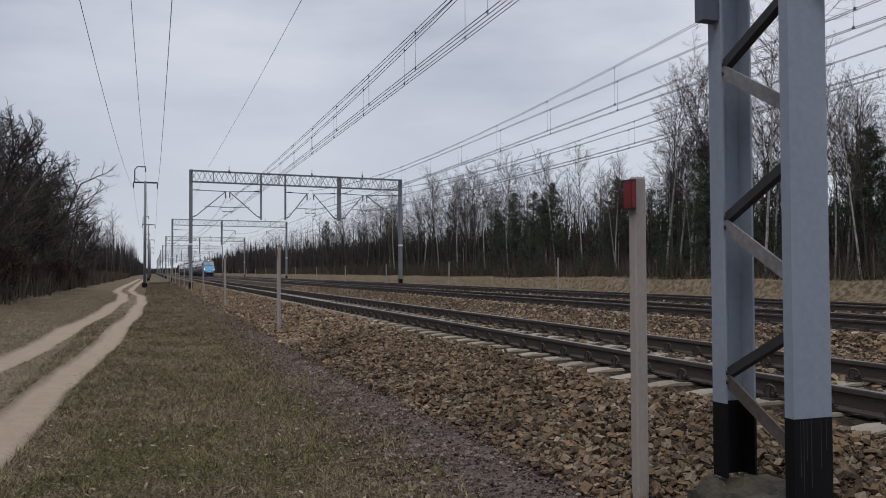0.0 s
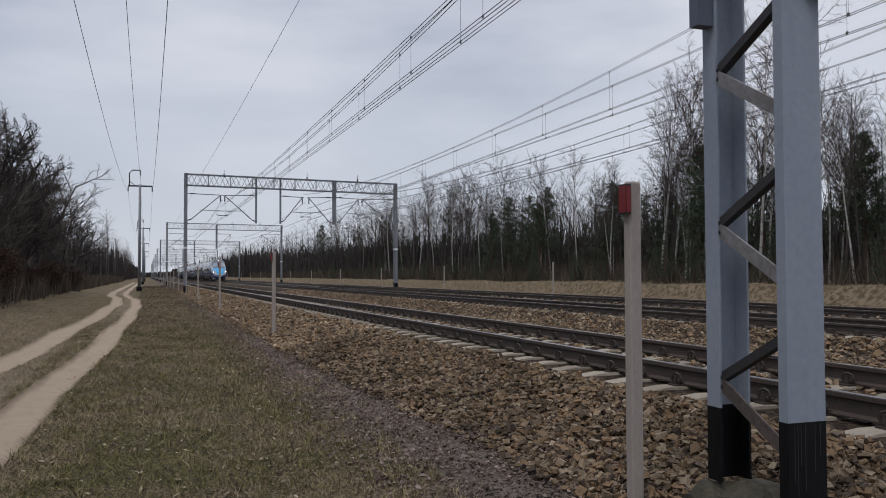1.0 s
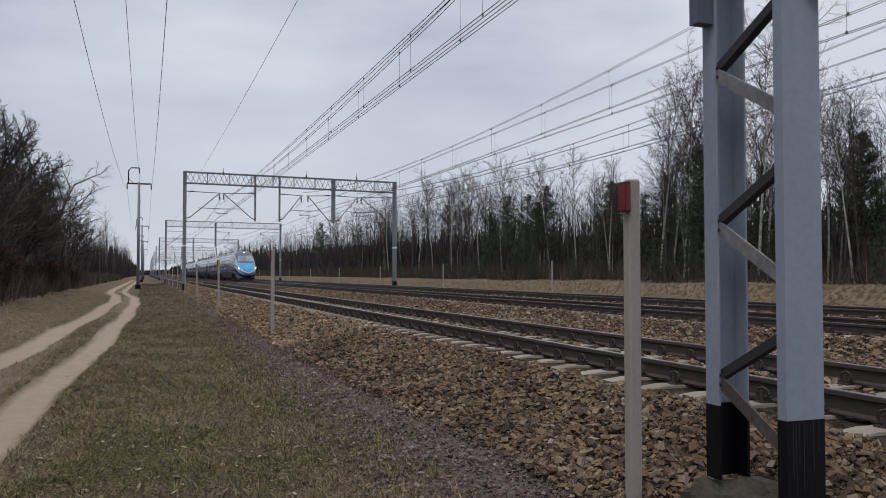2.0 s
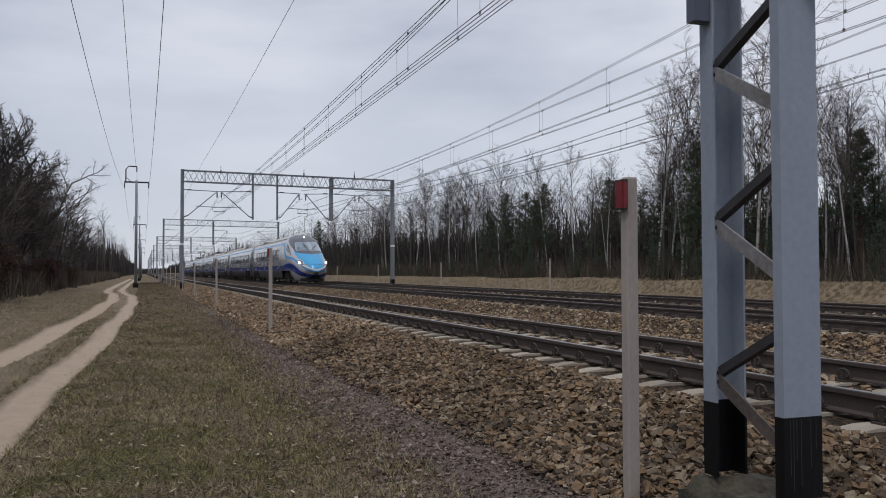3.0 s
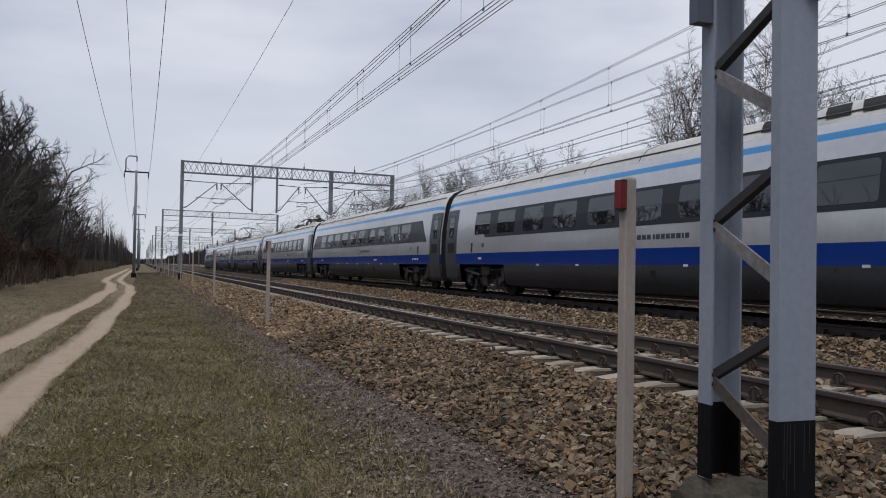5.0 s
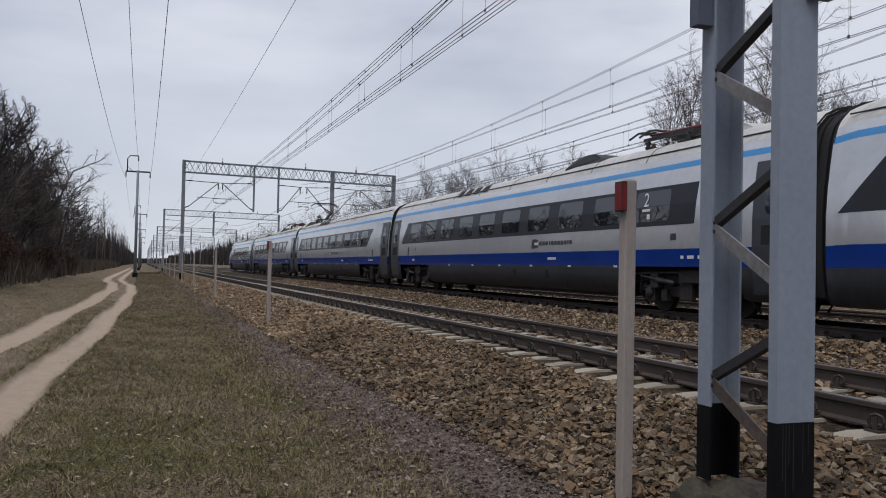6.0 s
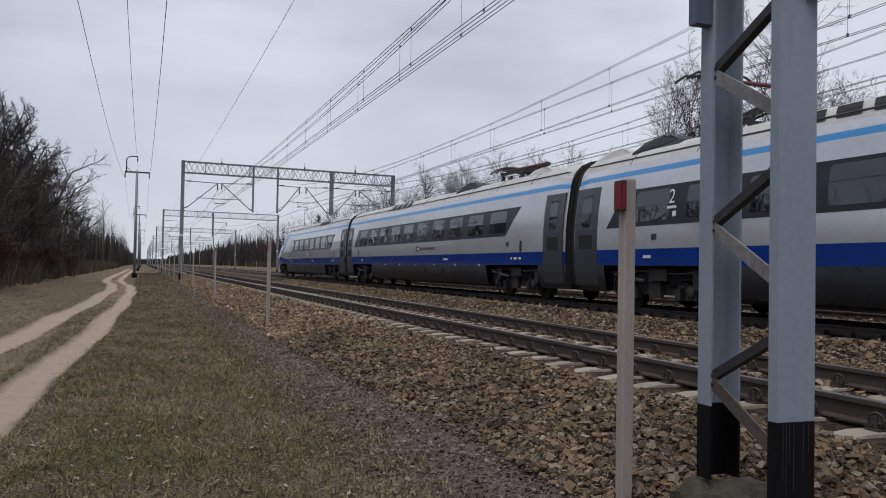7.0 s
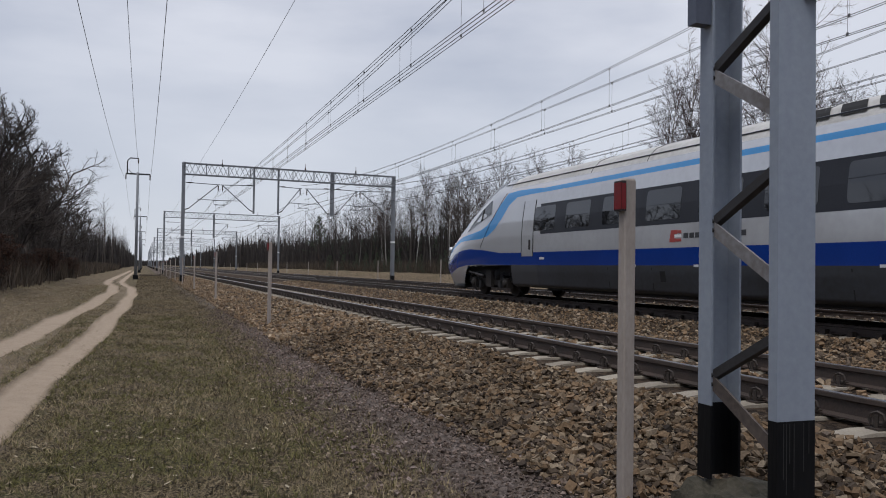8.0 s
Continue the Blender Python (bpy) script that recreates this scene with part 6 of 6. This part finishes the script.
def brush(name, label, x0, x1, y0, y1, count, hi, seed, material, lean=0.25, w=0.02, keep=None, power=1.4, sink=0.05):
    """Dense upright twigs and stems of the undergrowth, too many to count."""
    rs = np.random.RandomState(seed)
    x, y = x0 + (x1 - x0) * rs.rand(count), y0 + (y1 - y0) * rs.rand(count) ** power
    if keep:
        ok = np.array([keep(a, b) for a, b in zip(x, y)])
        x, y = x[ok], y[ok]
        count = len(x)
    z = np.array([ground_z(a, b) for a, b in zip(x, y)]) - sink
    h = hi * (0.25 + 0.75 * rs.rand(count) ** 1.5)
    wide = w * (0.6 + rs.rand(count)) * (1 + y / 60)
    a = rs.rand(count) * 6.283
    base = np.stack([x, y, z], 1)
    side = np.stack([np.cos(a), np.sin(a), 0 * a], 1) * wide[:, None]
    tip = base + np.stack([rs.randn(count) * lean * h, rs.randn(count) * lean * h, h], 1)
    v = np.stack([base - side, base + side, tip], 1).reshape(-1, 3)
    me = bpy.data.meshes.new(name)
    me.vertices.add(count * 3), me.loops.add(count * 3), me.polygons.add(count)
    me.vertices.foreach_set("co", v.reshape(-1))
    me.loops.foreach_set("vertex_index", np.arange(count * 3, dtype=np.int32))
    me.polygons.foreach_set("loop_start", np.arange(0, count * 3, 3, dtype=np.int32))
    me.update(calc_edges=True)
    me.materials.append(material)
    tagged(new(name, me), label, "undergrowth", kind="stuff")


def tufted(x, y):
    return noise.noise(Vector((x * 0.9, y * 0.5, 14.0))) > 0.0


brush("undergrowth", "brown tangled undergrowth beneath the far wood", 21.8, 45, 6, 230, 80000, 1.9, 1, M_BRUSH, 0.45, 0.012)
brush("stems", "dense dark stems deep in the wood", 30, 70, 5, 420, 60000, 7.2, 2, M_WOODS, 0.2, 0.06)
brush("lane_undergrowth", "brown undergrowth beneath the oaks", -22, -10.6, 18, 230, 22000, 1.8, 3, M_BRUSH)
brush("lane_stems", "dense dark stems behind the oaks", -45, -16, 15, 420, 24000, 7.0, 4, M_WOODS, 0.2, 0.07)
brush("rear_stems", "dense dark stems behind the camera", -42, -13, -170, 16, 26000, 8.5, 14, M_WOODS, 0.06, 0.1)
brush("end_stems", "hazy woods closing the line", 24, 120, 260, 1100, 16000, 11.0, 15, M_WOODS, 0.05, 0.12)
brush("end_stems_lane", "hazy woods closing the lane", -90, -12, 220, 1100, 16000, 11.0, 17, M_WOODS, 0.05, 0.12)
brush("horizon_wood", "far woods closing the end of the line", -80, 80, 1150, 1450, 4000, 9.0, 28, M_WOODS, 0.1, 0.06, None, 1.0)
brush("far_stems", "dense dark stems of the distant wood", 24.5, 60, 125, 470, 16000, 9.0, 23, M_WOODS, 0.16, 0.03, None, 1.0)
brush("bank_grass", "dry grass on the far bank", 14.9, 21.8, 6, 130, 9000, 0.12, 5, M_GRASS, 0.9, 0.006, tufted)
brush("bank_scrub", "dark brown scrub on the far bank", 15.5, 22.0, 6, 130, 9000, 0.16, 25, M_BRUSH, 0.8, 0.007, lambda x, y: not tufted(x, y))


def off_lane(x, y):
    return abs(x - rut_right(y)) > 0.3 and abs(x - rut_left(y)) > 0.36


def clump(x, y):
    return noise.noise(Vector((x * 1.1, y * 0.8, 3.0))) + 0.5 * noise.noise(Vector((x * 4, y * 3, 5.0)))


def straw(x, y):
    return off_lane(x, y) and clump(x, y) > -0.05 and noise.noise(Vector((x * 9, y * 7, 2.0))) > -0.22


def lush(x, y):
    return off_lane(x, y) and clump(x, y) < 0.14 and noise.noise(Vector((x * 8, y * 6, 6.0))) > -0.2


def patchy(x, y):
    return off_lane(x, y) and noise.noise(Vector((x * 2.1, y * 0.9, 12.0))) > 0.5 - (y - 6) / 22


brush("dry_grass", "short straw-coloured grass on the verge", -6.6, -2.9, -2.2, 34, 210000, 0.07, 6, M_GRASS, 0.9, 0.0035, straw, 2.2, 0.01)
brush("green_grass", "short olive green grass on the verge", -6.6, -3.2, -2.2, 22, 210000, 0.06, 9, M_GREEN, 0.8, 0.004, lush, 2.2, 0.01)
brush("dead_stalks", "dark dead stalks among the grass", -6.6, -2.8, -2.2, 30, 40000, 0.085, 10, M_BRUSH, 1.0, 0.0035, off_lane, 2.1, 0.01)
brush("lane_grass", "short dry grass beyond the lane", -11, -6.2, 4, 60, 36000, 0.07, 16, M_GRASS, 0.8, 0.006, off_lane, 1.4, 0.01)
brush("lane_stalks", "brown dead stalks beyond the lane", -11.5, -6.2, 4, 70, 16000, 0.09, 18, M_LITTER, 1.0, 0.007, off_lane, 1.4, 0.01)
brush("verge_scrub", "brown dry grass on the verge further off", -5.4, -2.3, 6, 130, 34000, 0.11, 19, M_BRUSH, 0.8, 0.005, patchy, 1.4, 0.01)
brush("verge_straw", "thin straw on the verge further off", -5.4, -2.5, 6, 110, 34000, 0.1, 20, M_GRASS, 0.9, 0.005, patchy, 1.4, 0.01)
brush("rear_grass", "short dry grass on the verge behind", -6.4, -2.9, -14, -2.0, 50000, 0.065, 26, M_GRASS, 0.9, 0.005, straw, 0.6, 0.01)
brush("rear_green", "short green grass on the verge behind", -6.4, -3.1, -14, -2.0, 40000, 0.06, 27, M_GREEN, 0.8, 0.005, lush, 0.6, 0.01)
brush("tufts", "grass tufts along the gravel edge", -3.7, -2.9, -2.0, 30, 6000, 0.14, 8, M_GRASS, 0.7, 0.004)


def tussocks():
    b = MB()
    rs = random.Random(21)
    for _ in range(900):
        y = -2 + 26 * rs.random() ** 1.7
        x = rs.uniform(-6.0, -2.6) if rs.random() < 0.6 else rs.uniform(-3.9, -2.9)
        if not off_lane(x, y):
            continue
        z = ground_z(x, y) - 0.01
        for _ in range(14):
            a, r = rs.random() * 6.283, rs.uniform(0.0, 0.05)
            p = Vector((x + r * math.cos(a), y + r * math.sin(a), z))
            h = rs.uniform(0.04, 0.11)
            lean = rs.uniform(0.2, 1.1)
            t = p + Vector((math.cos(a) * h * lean, math.sin(a) * h * lean, h))
            e = Vector((-math.sin(a), math.cos(a), 0)) * 0.004
            b.add([p - e, p + e, t], [(0, 1, 2)], 0 if rs.random() < 0.5 else 1)
    tagged(part("grass_tussocks", b, [M_GRASS, M_GREEN]), "scattered grass tussocks on the verge", "grass", kind="stuff")


tussocks()


def litter():
    b = MB()
    rs = random.Random(12)
    for _ in range(900):
        y = -2 + 20 * rs.random() ** 1.8
        x = rs.uniform(-6.0, -2.9)
        z = ground_z(x, y) + 0.02
        a = rs.random() * 6.283
        l, w = rs.uniform(0.015, 0.04), rs.uniform(0.008, 0.018)
        d, e = Vector((math.cos(a), math.sin(a), rs.uniform(-0.4, 0.4))) * l, Vector((-math.sin(a), math.cos(a), rs.uniform(-0.4, 0.4))) * w
        p = Vector((x, y, z))
        b.add([p - d, p + e, p + d, p - e], [(0, 1, 2, 3)])
    tagged(part("leaf_litter", b, M_LITTER), "pale dead leaves scattered on the grass", "leaf litter", kind="stuff")


litter()
motions()
